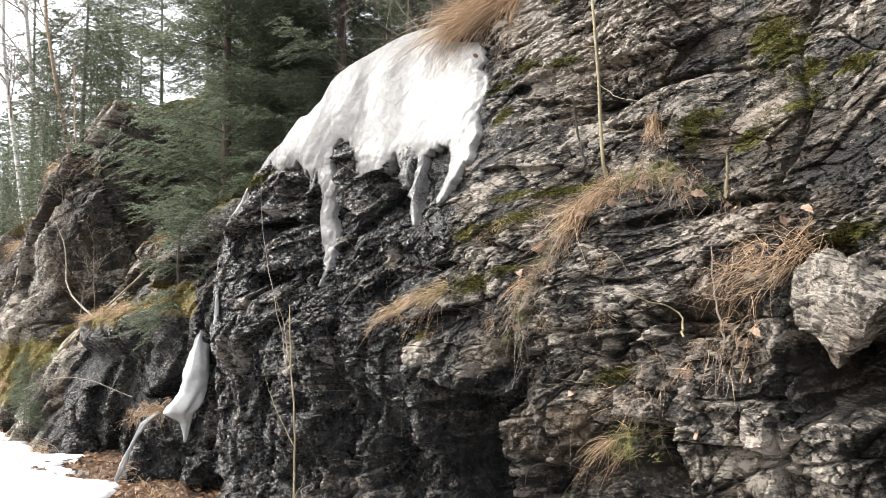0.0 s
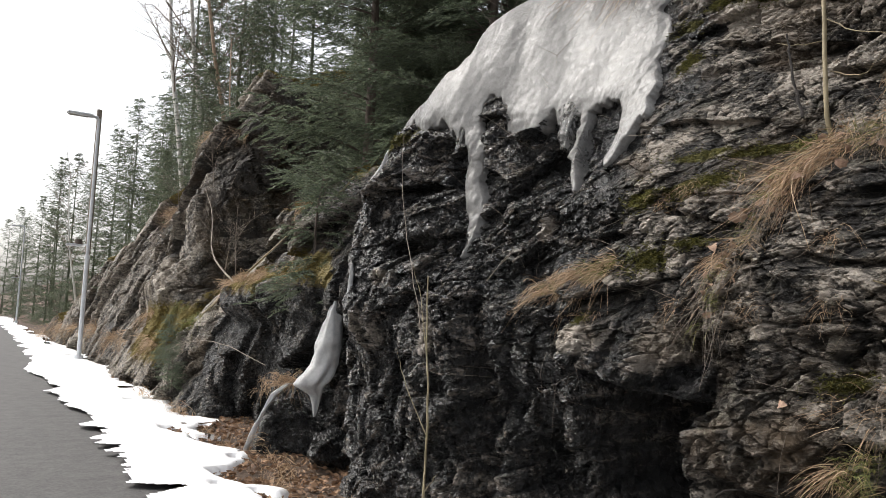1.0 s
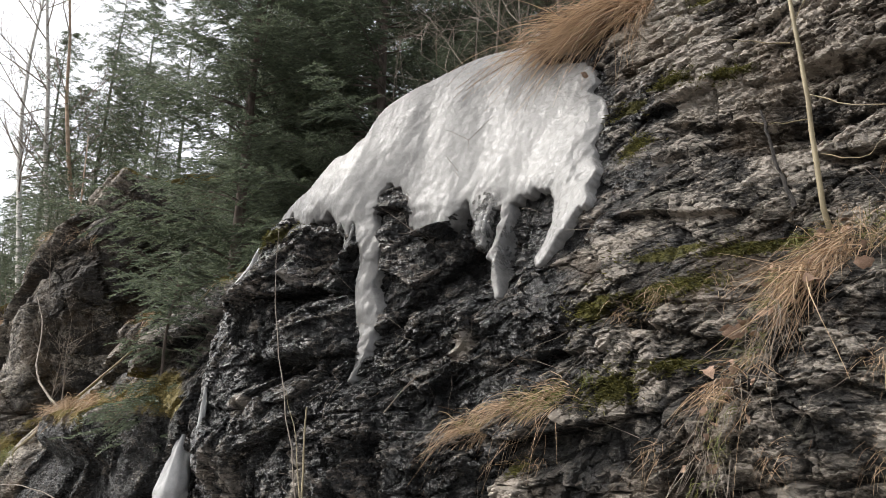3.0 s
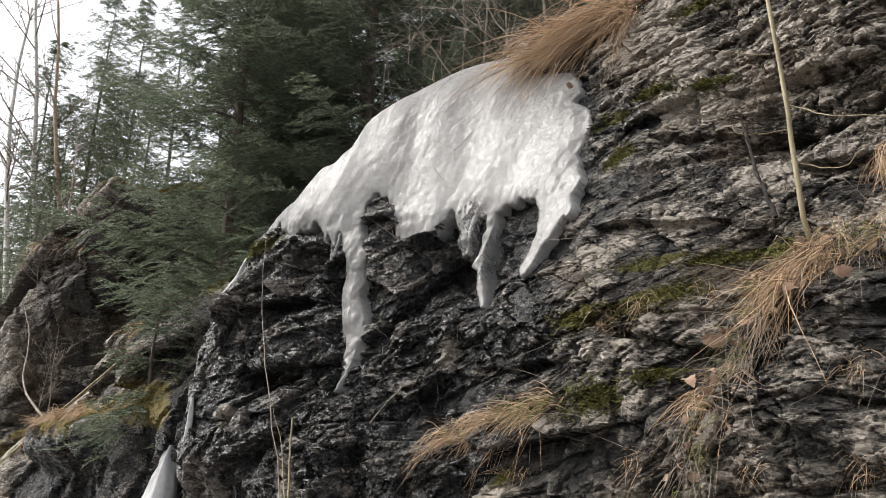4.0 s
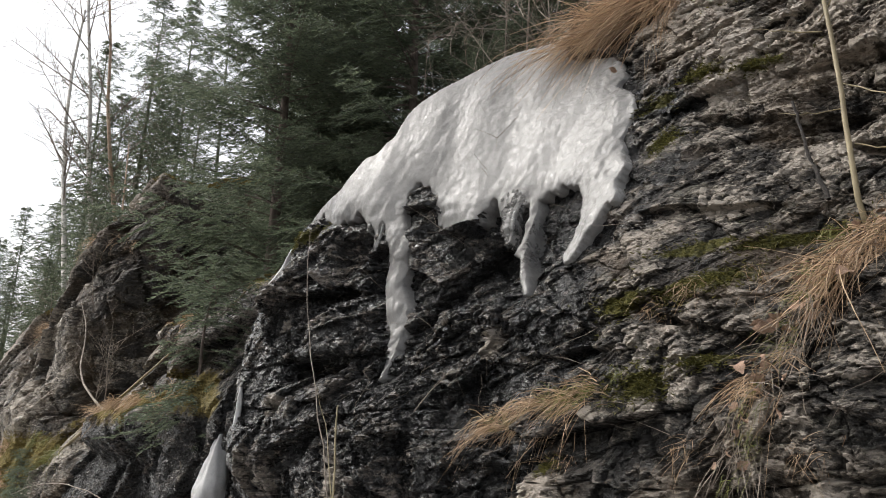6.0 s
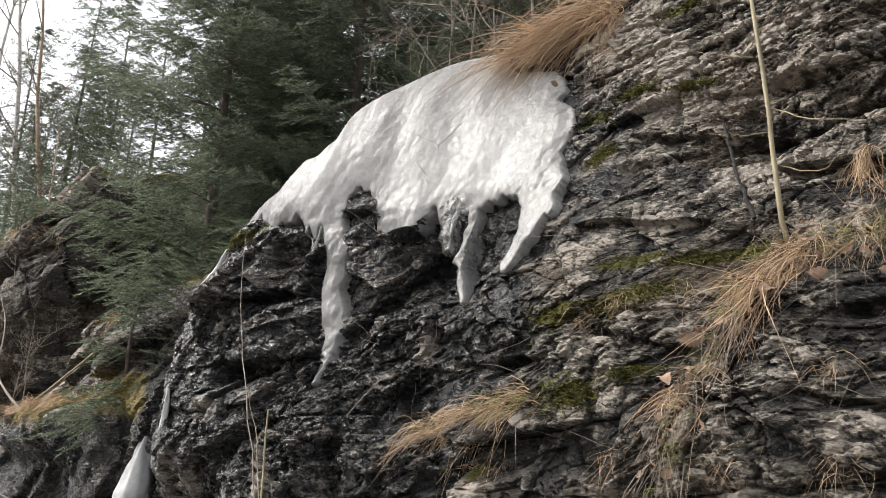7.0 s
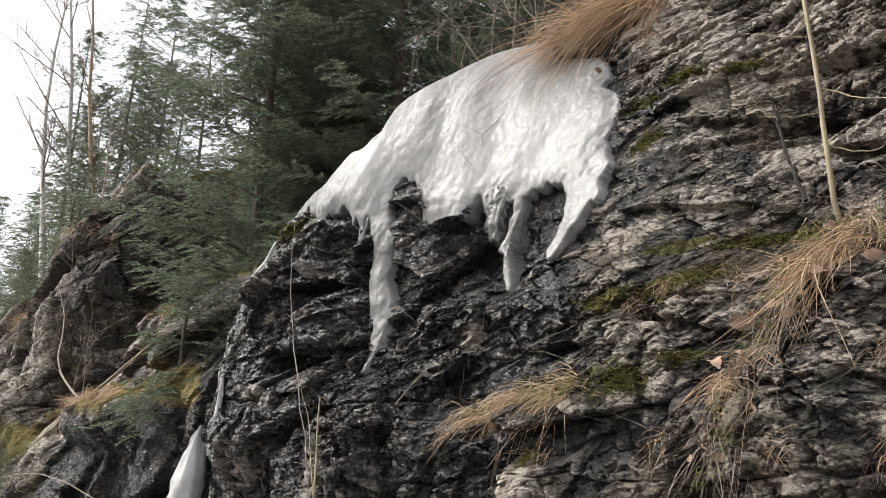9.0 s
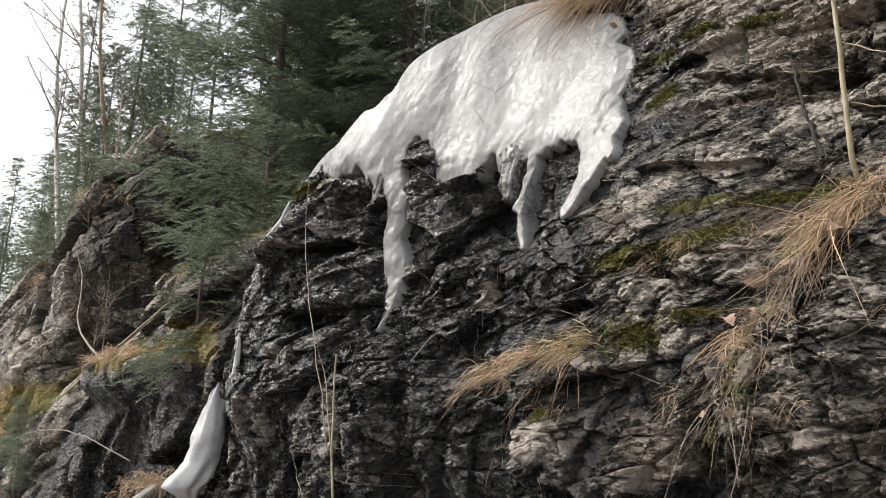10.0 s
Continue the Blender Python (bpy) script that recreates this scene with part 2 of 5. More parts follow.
M_BARK = plain("spruce_bark", (0.05, 0.038, 0.03), (0.15, 0.12, 0.10), 25, 0.9, 0.8, 0.02, (1, 1, 0.3))
M_DARKWOOD = plain("rotten_wood", (0.012, 0.010, 0.009), (0.05, 0.042, 0.036), 25, 0.9, 0.8, 0.02)
M_BIRCH = plain("birch_bark", (0.36, 0.34, 0.31), (0.78, 0.76, 0.70), 6, 0.7, 0.4, 0.01, (0.6, 0.6, 2.5))
M_PINE = plain("pale_red_bark", (0.26, 0.18, 0.12), (0.50, 0.38, 0.28), 8, 0.8, 0.5, 0.01, (0.8, 0.8, 2.0))
M_TWIG = plain("bare_twig", (0.10, 0.08, 0.065), (0.30, 0.25, 0.20), 30, 0.8)
M_STEM = plain("young_stem", (0.15, 0.12, 0.065), (0.33, 0.275, 0.165), 20, 0.6, 0.3, 0.003, (1, 1, 0.25))
M_NEEDLE = leafy("spruce_needles", (0.055, 0.074, 0.050), (0.16, 0.185, 0.118), 0.5, 0.55)
# spruce needles of the far wood, with the haze put into their colour
M_NEEDLE_HAZE = leafy("hazed_needles", (0.085, 0.105, 0.07), (0.19, 0.215, 0.145), 0.6, 0.55)
M_STRAW = leafy("dry_grass", (0.17, 0.105, 0.06), (0.62, 0.45, 0.29))
M_GRASS = leafy("green_grass", (0.09, 0.12, 0.03), (0.30, 0.27, 0.10))
M_MOSS = leafy("moss", (0.040, 0.042, 0.010), (0.17, 0.155, 0.042))
M_LEAF = plain("dead_leaf", (0.19, 0.115, 0.075), (0.42, 0.29, 0.21), 25, 0.8)
M_LITTER = leafy("fallen_leaves", (0.10, 0.055, 0.03), (0.36, 0.22, 0.13), 0.8, 0.1)
M_LENS = plain("lamp_lens", (0.5, 0.5, 0.48), (0.6, 0.6, 0.58), 10, 0.3, 0.05)
M_STEEL = plain("galvanised_steel", (0.58, 0.60, 0.62), (0.74, 0.76, 0.78), 8, 0.45, 0.1)
M_STEEL.node_tree.nodes["Principled BSDF"].inputs["Metallic"].default_value = 0.1

# ---- the lie of the cliff: distance x from the road, along y, at height z ----
def soft_over(t, w=0.12):
    return w * np.log1p(np.exp(np.clip(t / w, -40, 40)))


def crest(y):
    """Height at which the near cliff turns over into the hill."""
    return 2.84 + 0.66 * soft_over(5.85 - y, 0.1) - 0.30 * soft_over(4.35 - y, 0.2) + 0.1 * soft_over(3.0 - y) + 0.16 * bell(y, 4.6, 0.5) + 0.08 * bell(y, 5.02, 0.16) - 0.13 * bell(y, 5.11, 0.09) - 0.07 * bell(y, 5.035, 0.035) - 0.06 * bell(y, 5.40, 0.11) + 0.03 * bell(y, 4.84, 0.12)


LEDGES = [(2.45, 2.86, 3.05, 2.98, 0.07, 0.14), (3.0, 3.56, 3.4, 3.44, 0.09, 0.10), (2.02, 2.62, 2.40, 2.68, 0.16, 0.14), (2.62, 2.44, 3.15, 2.50, 0.08, 0.15), (1.9, 1.69, 2.2, 1.71, 0.10, 0.06),
          (2.4, 1.83, 3.1, 2.05, 0.07, 0.10), (3.1, 1.90, 3.7, 1.88, 0.09, 0.12), (1.45, 2.08, 2.1, 2.02, 0.13, 0.08), (2.05, 1.74, 2.5, 1.70, 0.05, 0.05), (4.9, 2.35, 5.6, 2.40, 0.10, 0.10),
          (4.9, 1.98, 5.6, 1.96, 0.18, 0.16), (3.1, 1.50, 3.75, 1.40, 0.06, 0.10), (2.2, 3.10, 2.6, 3.12, 0.07, 0.08), (1.5, 2.85, 2.2, 2.95, 0.08, 0.1)]


def cliff_x(y, z):
    lean = 0.48 - 0.30 * sm(3.7, 5.6, y)
    x = 2.42 + lean * soft_over(z - 1.45)
    x = x + 0.27 * sm(2.35, 1.5, y)
    x = x + 0.12 * box(y, z, 1.6, 2.6, 1.68, 2.3, 0.2) + 0.12 * box(y, z, 1.0, 2.9, 2.15, 3.9, 0.25)
    x = x + 0.10 * box(y, z, 1.3, 2.75, 1.15, 1.5, 0.15)
    # the ledge with the straw tuft, and the block under it
    x = x + 0.07 * box(y, z, 3.2, 4.3, 1.60, 2.0, 0.08)
    x = x - 0.07 * box(y, z, 2.9, 4.0, 1.05, 1.48, 0.07)
    # left face, a little proud, and the clefts beside it
    x = x - 0.08 * box(y, z, 4.9, 6.2, 1.25, 2.5, 0.15) + 0.12 * box(y, z, 5.4, 6.2, 0.2, 1.2, 0.2)
    x = x + 0.20 * bell(y - 0.1 * z, 4.05, 0.10) * sm(1.65, 1.35, z)
    x = x + 0.07 * box(y, z, 4.35, 4.95, 1.80, 2.5, 0.15) - 0.08 * box(y, z, 4.25, 4.8, 0.6, 1.75, 0.1)
    x = x + 0.16 * box(y, z, 5.02, 5.3, 2.35, 2.72, 0.05) + 0.06 * box(y, z, 4.40, 4.62, 2.1, 2.75, 0.10)
    x = x + 0.10 * box(y, z, 3.75, 4.4, 2.2, 2.55, 0.06) + 0.10 * box(y, z, 4.95, 5.6, 1.80, 1.97, 0.05)
    # hollows low in the face, ragged
    yy, zz = y + 0.16 * fbm(y * 2.5, z * 3, 3, 101), z + 0.16 * fbm(y * 3, z * 2.5, 3, 102)
    x = x + 0.60 * box(yy - 0.15 * (z - 1), zz, 2.54, 3.10, 0.10, 1.14, 0.04) + 0.35 * box(yy, zz, 2.12, 2.40, 0.10, 0.80, 0.05)
    x = x + 0.30 * box(yy, zz, 3.35, 3.75, 0.1, 0.85, 0.08)
    x = x + 0.30 * box(yy, zz, 1.70, 1.86, 0.7, 1.02, 0.04)
    # hollow round the hanging boulder
    x = x + 0.55 * box(yy, zz, -0.8, 1.15, 1.08, 1.42, 0.06) + 0.22 * box(yy, zz, 0.9, 1.22, 1.25, 1.85, 0.05)
    x = x + 0.14 * box(y, z, 2.05, 2.6, 2.2, 3.1, 0.15)
    # long cracks
    x = x + 0.07 * bell(z, 2.02 + 0.05 * np.sin(y * 5), 0.02) * box(y, z, 1.2, 2.1, 1.7, 2.3, 0.1)
    x = x + 0.06 * bell(y, 1.30 + 0.04 * np.sin(z * 7), 0.02) * box(y, z, 1.1, 1.5, 1.9, 3.2, 0.1)
    x = x + 0.06 * bell(z, 2.78 + 0.12 * (3 - y), 0.03) * box(y, z, 1.6, 3.1, 2.5, 3.2, 0.1)
    # undercut ledges
    for y0, z0, y1, z1, deep, tall in LEDGES:
        line = z0 + (z1 - z0) * np.clip((y - y0) / (y1 - y0), 0, 1) + 0.03 * fbm(y * 6, y * 0 + y0, 3, 110)
        x = x + 0.8 * deep * sm(-0.008, 0.012, line - z) * sm(tall, 0.0, line - z) * sm(y0 - 0.06, y0 + 0.05, y) * sm(y1 + 0.06, y1 - 0.05, y)
    # the far corner, turning away from the road
    corner = 6.10 + 0.14 * bell(z, 2.12, 0.28) - 0.24 * soft_over(z - 1.55) - 0.1 * sm(0.5, 0.0, z)
    return x + 1.5 * sm(0.0, 0.75, y - corner) ** 1.2 + 2.0 * sm(-6.2, -7.4, y)


def relief(y, z, fine=1.0):
    """How far the broken rock stands out of the even face, in metres; the second value is a tone from block to block."""
    massive = np.maximum(sm(3.5, 4.2, y + 0.3 * fbm(y, z * 2, 2, 52)), sm(1.60, 1.30, z + 0.2 * fbm(y * 2, z * 2, 2, 53)))
    lay = 1 - massive
    q = z + 0.10 * y + 0.09 * fbm(y * 0.9, z * 0.9, 3, 50)
    q = q + 0.06 * value_noise(q * 5, y * 1.4, 51) + 0.03 * fbm(y * 4, z * 4, 2, 54)
    w = y + 0.25 * z + 0.12 * fbm(y * 1.3, z * 1.3, 3, 60)
    def turned(angle, wide, tall, push=0.0):
        """Cell coordinates along planes that dip by that many degrees."""
        k, n = math.cos(radians(angle)), math.sin(radians(angle))
        return (w * k - q * n) / wide + push, (w * n + q * k) / tall

    a, ea = facets(*turned(8, 0.60, 0.38), 11, 1.4, 0.05)
    e, ee = facets(*turned(-24, 0.26, 0.17), 16, 1.7)
    v, ev = facets(w / 0.17 + 0.5 * e, q / 0.50, 26, 1.2)
    b, eb = facets(*turned(14, 0.150, 0.062, 0.8 * a), 21, 1.5, 0.25)
    c, ec = facets(*turned(-38, 0.078, 0.046, 0.6 * e), 31, 1.9)
    f, _ = facets(*turned(22, 0.040, 0.024, 0.5 * b), 41, 1.8, 0.2)
    low = sm(1.75, 1.4, z)
    rag = sm(-0.12, 0.22, fbm(y * 1.7 + 3, z * 2.1, 3, 75))      # ragged in places, smooth slabs in others
    rim = 1 - 0.55 * sm(5.6, 5.95, y)
    r = (0.050 + 0.100 * massive) * a + (0.026 + 0.064 * massive * (1 - 0.4 * low)) * e + 0.10 * massive * low * v
    r = r + (0.010 + 0.016 * lay * rag + 0.010 * massive) * b + (0.008 + 0.010 * rag + 0.008 * massive) * c + fine * (0.005 + 0.008 * rag) * f
    r = r - (0.018 + 0.030 * massive) * sm(0.05, 0.0, ea) - (0.010 + 0.022 * massive) * sm(0.05, 0.0, ee) - 0.03 * low * massive * sm(0.06, 0.0, ev)
    r = r - 0.008 * sm(0.06, 0.0, eb) - 0.004 * sm(0.08, 0, ec)
    r = rim * r + 0.055 * fbm(y * 1.4, z * 2.0, 3, 70) + fine * 0.006 * fbm(y * 14, z * 20, 3, 80)
    return r, 0.5 + 0.30 * a + 0.40 * e * (1 - 0.5 * low) + 0.4 * v * low * massive + 0.40 * b + 0.35 * c + 0.20 * f


def coarse(u, v):
    """The far outcrop: steep joints that run down along the road, and big broken faces."""
    u, v = u + 0.2 * fbm(u * 0.6, v * 0.6, 3, 200), v + 0.2 * fbm(u * 0.6, v * 0.6, 3, 205)
    p, q = 0.5 * u - 0.87 * v, 0.87 * u + 0.5 * v
    a, ea = facets(p / 2.6, q / 0.95, 211, 1.4)
    b, eb = facets(p / 0.9, q / 0.42, 221, 1.5)
    c, ec = facets(p / 0.30, q / 0.17, 231, 1.7)
    d, ed = facets(p / 0.10, q / 0.07, 236, 1.7)
    r = 0.36 * a + 0.13 * b + 0.045 * c + 0.014 * d - 0.09 * sm(0.05, 0, ea) - 0.03 * sm(0.06, 0, eb) + 0.12 * fbm(u * 0.7, v * 0.7, 3, 240) + 0.02 * fbm(u * 6, v * 7, 3, 245)
    return r, 0.45 + 0.35 * a + 0.35 * b + 0.35 * c + 0.2 * d


# lower rim of the ice, its right-hand rim, and the tongues that run down from it: (height, middle, half width)
ICE_LOW = [(3.30, 2.62), (3.38, 2.57), (3.54, 2.66), (3.66, 2.76), (3.80, 2.74), (3.95, 2.72), (4.10, 2.79), (4.19, 2.81), (4.25, 2.68), (4.36, 2.63), (4.50, 2.67), (4.57, 2.74),
           (4.62, 2.87), (4.68, 2.97), (4.76, 3.00), (4.83, 2.95), (4.88, 2.80), (5.08, 2.80), (5.17, 2.88), (5.28, 2.82), (5.44, 2.86), (5.55, 2.95), (5.70, 2.88), (5.90, 2.80)]
ICE_RIGHT = [(2.50, 3.36), (2.60, 3.33), (2.74, 3.34), (2.92, 3.39), (2.98, 3.46), (3.05, 3.42), (3.15, 3.41), (3.26, 3.46), (3.38, 3.58), (3.46, 3.58), (3.62, 3.67)]
TONGUES = [[(2.74, 5.38, 0.012), (2.80, 5.38, 0.04), (2.95, 5.38, 0.07)],
           [(2.59, 4.985, 0.010), (2.66, 4.985, 0.022), (2.85, 4.985, 0.05)],
           [(1.80, 4.63, 0.008), (1.92, 4.64, 0.026), (2.08, 4.66, 0.042), (2.22, 4.68, 0.085), (2.34, 4.74, 0.062), (2.44, 4.77, 0.066), (2.60, 4.77, 0.085), (2.80, 4.86, 0.075), (3.0, 4.90, 0.085)],
           [(2.50, 4.02, 0.018), (2.60, 4.04, 0.055), (2.85, 4.08, 0.09)],
           [(2.20, 3.76, 0.020), (2.30, 3.81, 0.028), (2.41, 3.87, 0.016), (2.43, 3.90, 0.040), (2.50, 3.89, 0.026), (2.80, 3.91, 0.032)],
           [(2.32, 3.515, 0.040), (2.44, 3.49, 0.050), (2.55, 3.46, 0.085), (2.75, 3.46, 0.10)]]
ICE_Y, ICE_S = np.array(ICE_LOW).T


def ice_mask(y, s):
    low = np.interp(y, ICE_Y, ICE_S) + 0.05 * fbm(y * 15, y * 0, 3, 41) + 0.06 * fbm(y * 45, s * 6, 3, 45)
    right = np.interp(s, *np.array(ICE_RIGHT).T) + 0.04 * fbm(s * 10, s * 0, 2, 43)
    top = np.minimum(crest(y) + 0.75, np.interp(y, (3.66, 3.86, 4.05, 4.25), (3.63, 3.71, 3.77, 6.0)))
    m = (s > low) & (y > right) & (y < 5.89) & (s < top)
    for line in TONGUES:
        at, mid, half = np.array(line).T
        wide = np.interp(s, at, half) * (1 + 0.45 * fbm(s * 9, y * 0 + mid[0], 2, 48) + 0.35 * fbm(s * 13, y * 0 + 5, 1, 50) * np.sign(y - np.interp(s, at, mid)))
        m = m | ((s > at[0] + 0.03 * fbm(y * 60, y * 0, 2, 49)) & (s < at[-1]) & (np.abs(y - np.interp(s, at, mid) - 0.02 * fbm(s * 9, y * 0 + mid[0], 2, 47)) < wide))
    return m.astype(float)


def near_cliff(y, s, rough=1.0):
    """Points of the near cliff; s runs up the face and then over the crest."""
    top = crest(y)
    over = np.maximum(s - top, 0)
    z = np.minimum(s, top)
    r = rough * relief(y, s)[0]
    up = sm(-0.3, 0.25, s - top)
    x = cliff_x(y, z) + over * 0.93 - r * (1 - 0.75 * up)
    zz = z + 0.30 * over + r * 0.8 * up - 0.05 * up
    return np.stack([x, y, zz], -1)


def face(y, s, out=0.0):
    """One point on the near cliff, out metres proud of it."""
    p = near_cliff(np.array([y]), np.array([s]))[0]
    return p + np.array([-out, 0, 0.2 * out])


def near_wet(y, z):
    w = 1.0 * box(y, z, 3.25, 6.6, 1.2, 2.9, 0.35)
    w = np.maximum(w, 0.85 * box(y, z, 2.5, 6.6, -0.3, 1.3, 0.15))
    w = np.maximum(w, 0.60 * box(y, z, 3.0, 3.5, 2.3, 3.4, 0.12))
    w = np.maximum(w, 0.52 * box(y, z, 2.0, 3.4, 1.2, 1.65, 0.15))
    # kept low high up, so the colour itself holds the sky's light there
    w = np.maximum(w, 0.26 * box(y, z, -0.8, 3.3, 2.35, 4.5, 0.3))
    w = np.maximum(w, 0.42 * box(y, z, -0.8, 2.0, 0.2, 1.45, 0.2))
    w = np.maximum(w, 0.46 * box(y, z, -0.8, 2.1, 1.5, 4.5, 0.25))
    # likewise less towards the top, where the rock leans back to the sky
    return np.maximum(w, 0.08 + 0.34 * np.maximum(sm(2.7, 2.2, z), sm(2.4, 1.8, y)))


# slabs that stay pale, and their strength; the high ones also hold painted sky light
PALE = [(2.80, 3.12, 0.24, 0.11, 1.2), (3.15, 3.60, 0.2, 0.2, 0.7), (2.52, 2.68, 0.14, 0.08, 0.7), (3.20, 2.33, 0.25, 0.07, 0.6), (2.75, 1.93, 0.25, 0.08, 0.35), (2.2, 2.38, 0.12, 0.06, 0.8), (5.5, 1.70, 0.14, 0.07, 1.0),
        (5.65, 1.35, 0.22, 0.2, 0.6), (5.68, 2.2, 0.08, 0.06, 0.9), (4.62, 1.32, 0.10, 0.16, 0.7), (3.9, 1.98, 0.09, 0.08, 0.8), (3.3, 1.33, 0.2, 0.09, 0.7), (2.75, 1.32, 0.12, 0.1, 0.7), (2.3, 1.5, 0.3, 0.12, 0.4),
        (1.6, 1.95, 0.3, 0.1, 0.8), (1.46, 2.54, 0.12, 0.07, 1.0), (1.62, 2.92, 0.06, 0.10, 1.0), (1.05, 3.0, 0.12, 0.10, 0.9), (2.45, 3.40, 0.3, 0.10, 0.5), (1.3, 0.85, 0.20, 0.12, 0.9), (1.05, 0.80, 0.15, 0.12, 0.9), (1.9, 1.62, 0.35, 0.12, 0.5), (3.28, 3.74, 0.30, 0.22, 1.0), (2.75, 3.35, 0.3, 0.1, 0.6), (2.2, 2.9, 0.25, 0.1, 0.4)]


def near_pale(y, z):
    p = np.zeros(np.shape(y))
    for py, pz, a, b, k in PALE:
        p = np.maximum(p, k * np.exp(-(((y - py) / a) ** 2 + ((z - pz - 0.1 * (py - y)) / b) ** 2) ** 2))
    return p


MOSS = [(3.10, 2.06, 0.16, 0.06), (2.80, 2.10, 0.25, 0.05), (2.55, 2.28, 0.22, 0.04), (2.85, 2.27, 0.16, 0.04), (3.27, 3.15, 0.10, 0.05), (3.08, 3.23, 0.11, 0.04), (2.80, 3.21, 0.12, 0.035),
        (3.20, 2.90, 0.08, 0.05), (2.97, 3.80, 0.14, 0.06), (2.92, 1.72, 0.11, 0.06), (2.68, 1.80, 0.08, 0.025), (3.25, 1.70, 0.18, 0.04), (1.55, 2.40, 0.12, 0.07),
        (1.54, 3.04, 0.15, 0.16), (1.30, 2.55, 0.12, 0.05), (2.02, 2.33, 0.12, 0.04), (1.40, 2.92, 0.14, 0.10), (1.26, 2.74, 0.10, 0.07), (1.02, 2.69, 0.16, 0.05), (1.85, 2.50, 0.06, 0.10), (1.80, 2.60, 0.14, 0.04), (0.95, 1.82, 0.14, 0.05), (1.95, 1.22, 0.09, 0.04), (5.70, 2.80, 0.22, 0.05), (3.30, 1.43, 0.03, 0.02)]


def near_moss(y, z):
    m = np.zeros(np.shape(y))
    for my, mz, a, b in MOSS:
        m = np.maximum(m, 0.9 * np.exp(-((y - my) / a) ** 2 - ((z - mz - 0.15 * (my - y)) / b) ** 2))
    return m


def blurred(a, cells):
    """Gaussian blur of a grid."""
    fy, fx = np.fft.fftfreq(a.shape[0]), np.fft.fftfreq(a.shape[1])
    g = np.exp(-2 * (math.pi * cells) ** 2 * (fy[:, None] ** 2 + fx[None, :] ** 2))
    return np.real(np.fft.ifft2(np.fft.fft2(a) * g))


STEP = 0.0075
ys = np.concatenate([np.arange(-7.5, -0.4, 0.06), np.arange(-0.4, 0.7, 0.015), np.arange(0.7, 1.5, STEP), np.arange(1.5, 3.4, 0.0056), np.arange(3.4, 6.98, STEP)])
ss = np.concatenate([np.arange(-0.15, 0.5, 0.02), np.arange(0.5, 1.2, STEP), np.arange(1.2, 2.5, 0.0056), np.arange(2.5, 4.6, STEP), np.arange(4.6, 7.0, 0.04)])
Y, S = np.meshgrid(ys, ss)
hidden = blurred(ice_mask(Y, S), 6)
P = near_cliff(Y, S, 1 - 0.85 * sm(0.35, 0.9, hidden))
me = sheet("rock_cliff", P, None, False)
pale = near_pale(Y, S)
spread(me, "wet", np.maximum(near_wet(P[..., 1], P[..., 2]), 0.9 * sm(0.02, 0.2, hidden)) * (1 - 0.55 * pale))
spread(me, "moss", near_moss(P[..., 1], S))
# last term: sky light on the leaning upper rock, put into the tone
spread(me, "tone", relief(Y, S)[1] + 0.75 * pale + 0.17 * sm(2.3, 2.8, S) * sm(3.6, 3.2, Y) * sm(1.8, 2.4, Y))
tagged(place("rock_cliff", me, M_ROCK), "dark wet layered schist cliff beside the road", "cliff", kind="structure")


# ---- the cliff further along the road ----
def far_crest(y):
    return 2.80 - 0.15 * sm(7, 10, y) + 0.5 * sm(11.6, 13.3, y) + 2.65 * sm(13.3, 13.9, y) - 2.5 * sm(15.5, 24.5, y) - 2.6 * sm(24, 33, y)


def far_x(y, z):
    x = 2.32 + 0.40 * z
    x = x + 0.28 * sm(8.3, 7.6, y)
    low = sm(6.2, 6.8, y) * sm(11.2, 10.2, y)
    x = x + low * (0.45 - 0.42 * np.clip(z, 0, 1.7) + 0.25 * soft_over(z - 1.75))
    x = x - 0.30 * box(y, z, 8.6, 11.0, 1.35, 1.80, 0.15) - 0.4 * box(y, z, 8.4, 9.6, 2.4, 2.8, 0.15)
    # gully before the tall face
    x = x + 0.85 * sm(1.0, 2.6, z) * sm(9.8, 11.4, y) * sm(13.75, 13.45, y)
    x = x - 0.40 * box(y, z, 13.9, 17, 1.5, 5.0, 0.4) - 0.42 * sm(13.45, 13.6, y) * sm(16.2, 14.4, y) * sm(2.2, 3.5, z)
    return x + 0.15 * np.sin(y * 1.1) * sm(16, 18, y)


def far_cliff(y, s):
    """Points of the far cliff, like those of the near one."""
    top = far_crest(y)
    over, z = np.maximum(s - top, 0), np.minimum(s, top)
    r, tone = coarse(y, s)
    x0 = far_x(y, z)
    r2 = coarse((x0 + over * 0.9) * 1.2 + 30, s * 0.6)[0]
    up = sm(-0.4, 0.3, s - top)
    lump = 0.35 * fbm(x0 * 1.5 + over, y * 1.2, 4, 260) * sm(0.1, 1.0, over)
    p = np.stack([x0 + over * 0.9 - r * (1 - 0.6 * up), y - 0.75 * r2 * sm(12.9, 13.4, y) * sm(14.8, 14, y) * sm(1, 2, s), z + 0.35 * over + 0.8 * r * up + lump], -1)
    return p, tone


ys, ss = np.concatenate([np.arange(5.9, 13.2, 0.024), np.arange(13.2, 14.0, 0.010), np.arange(14.0, 16.5, 0.024), np.arange(16.5, 36, 0.05)]), np.arange(-0.2, 9.5, 0.026)
Y, S = np.meshgrid(ys, ss)
top = far_crest(Y)
P, T = far_cliff(Y, S)
me = sheet("rock_outcrop", P, None, False)
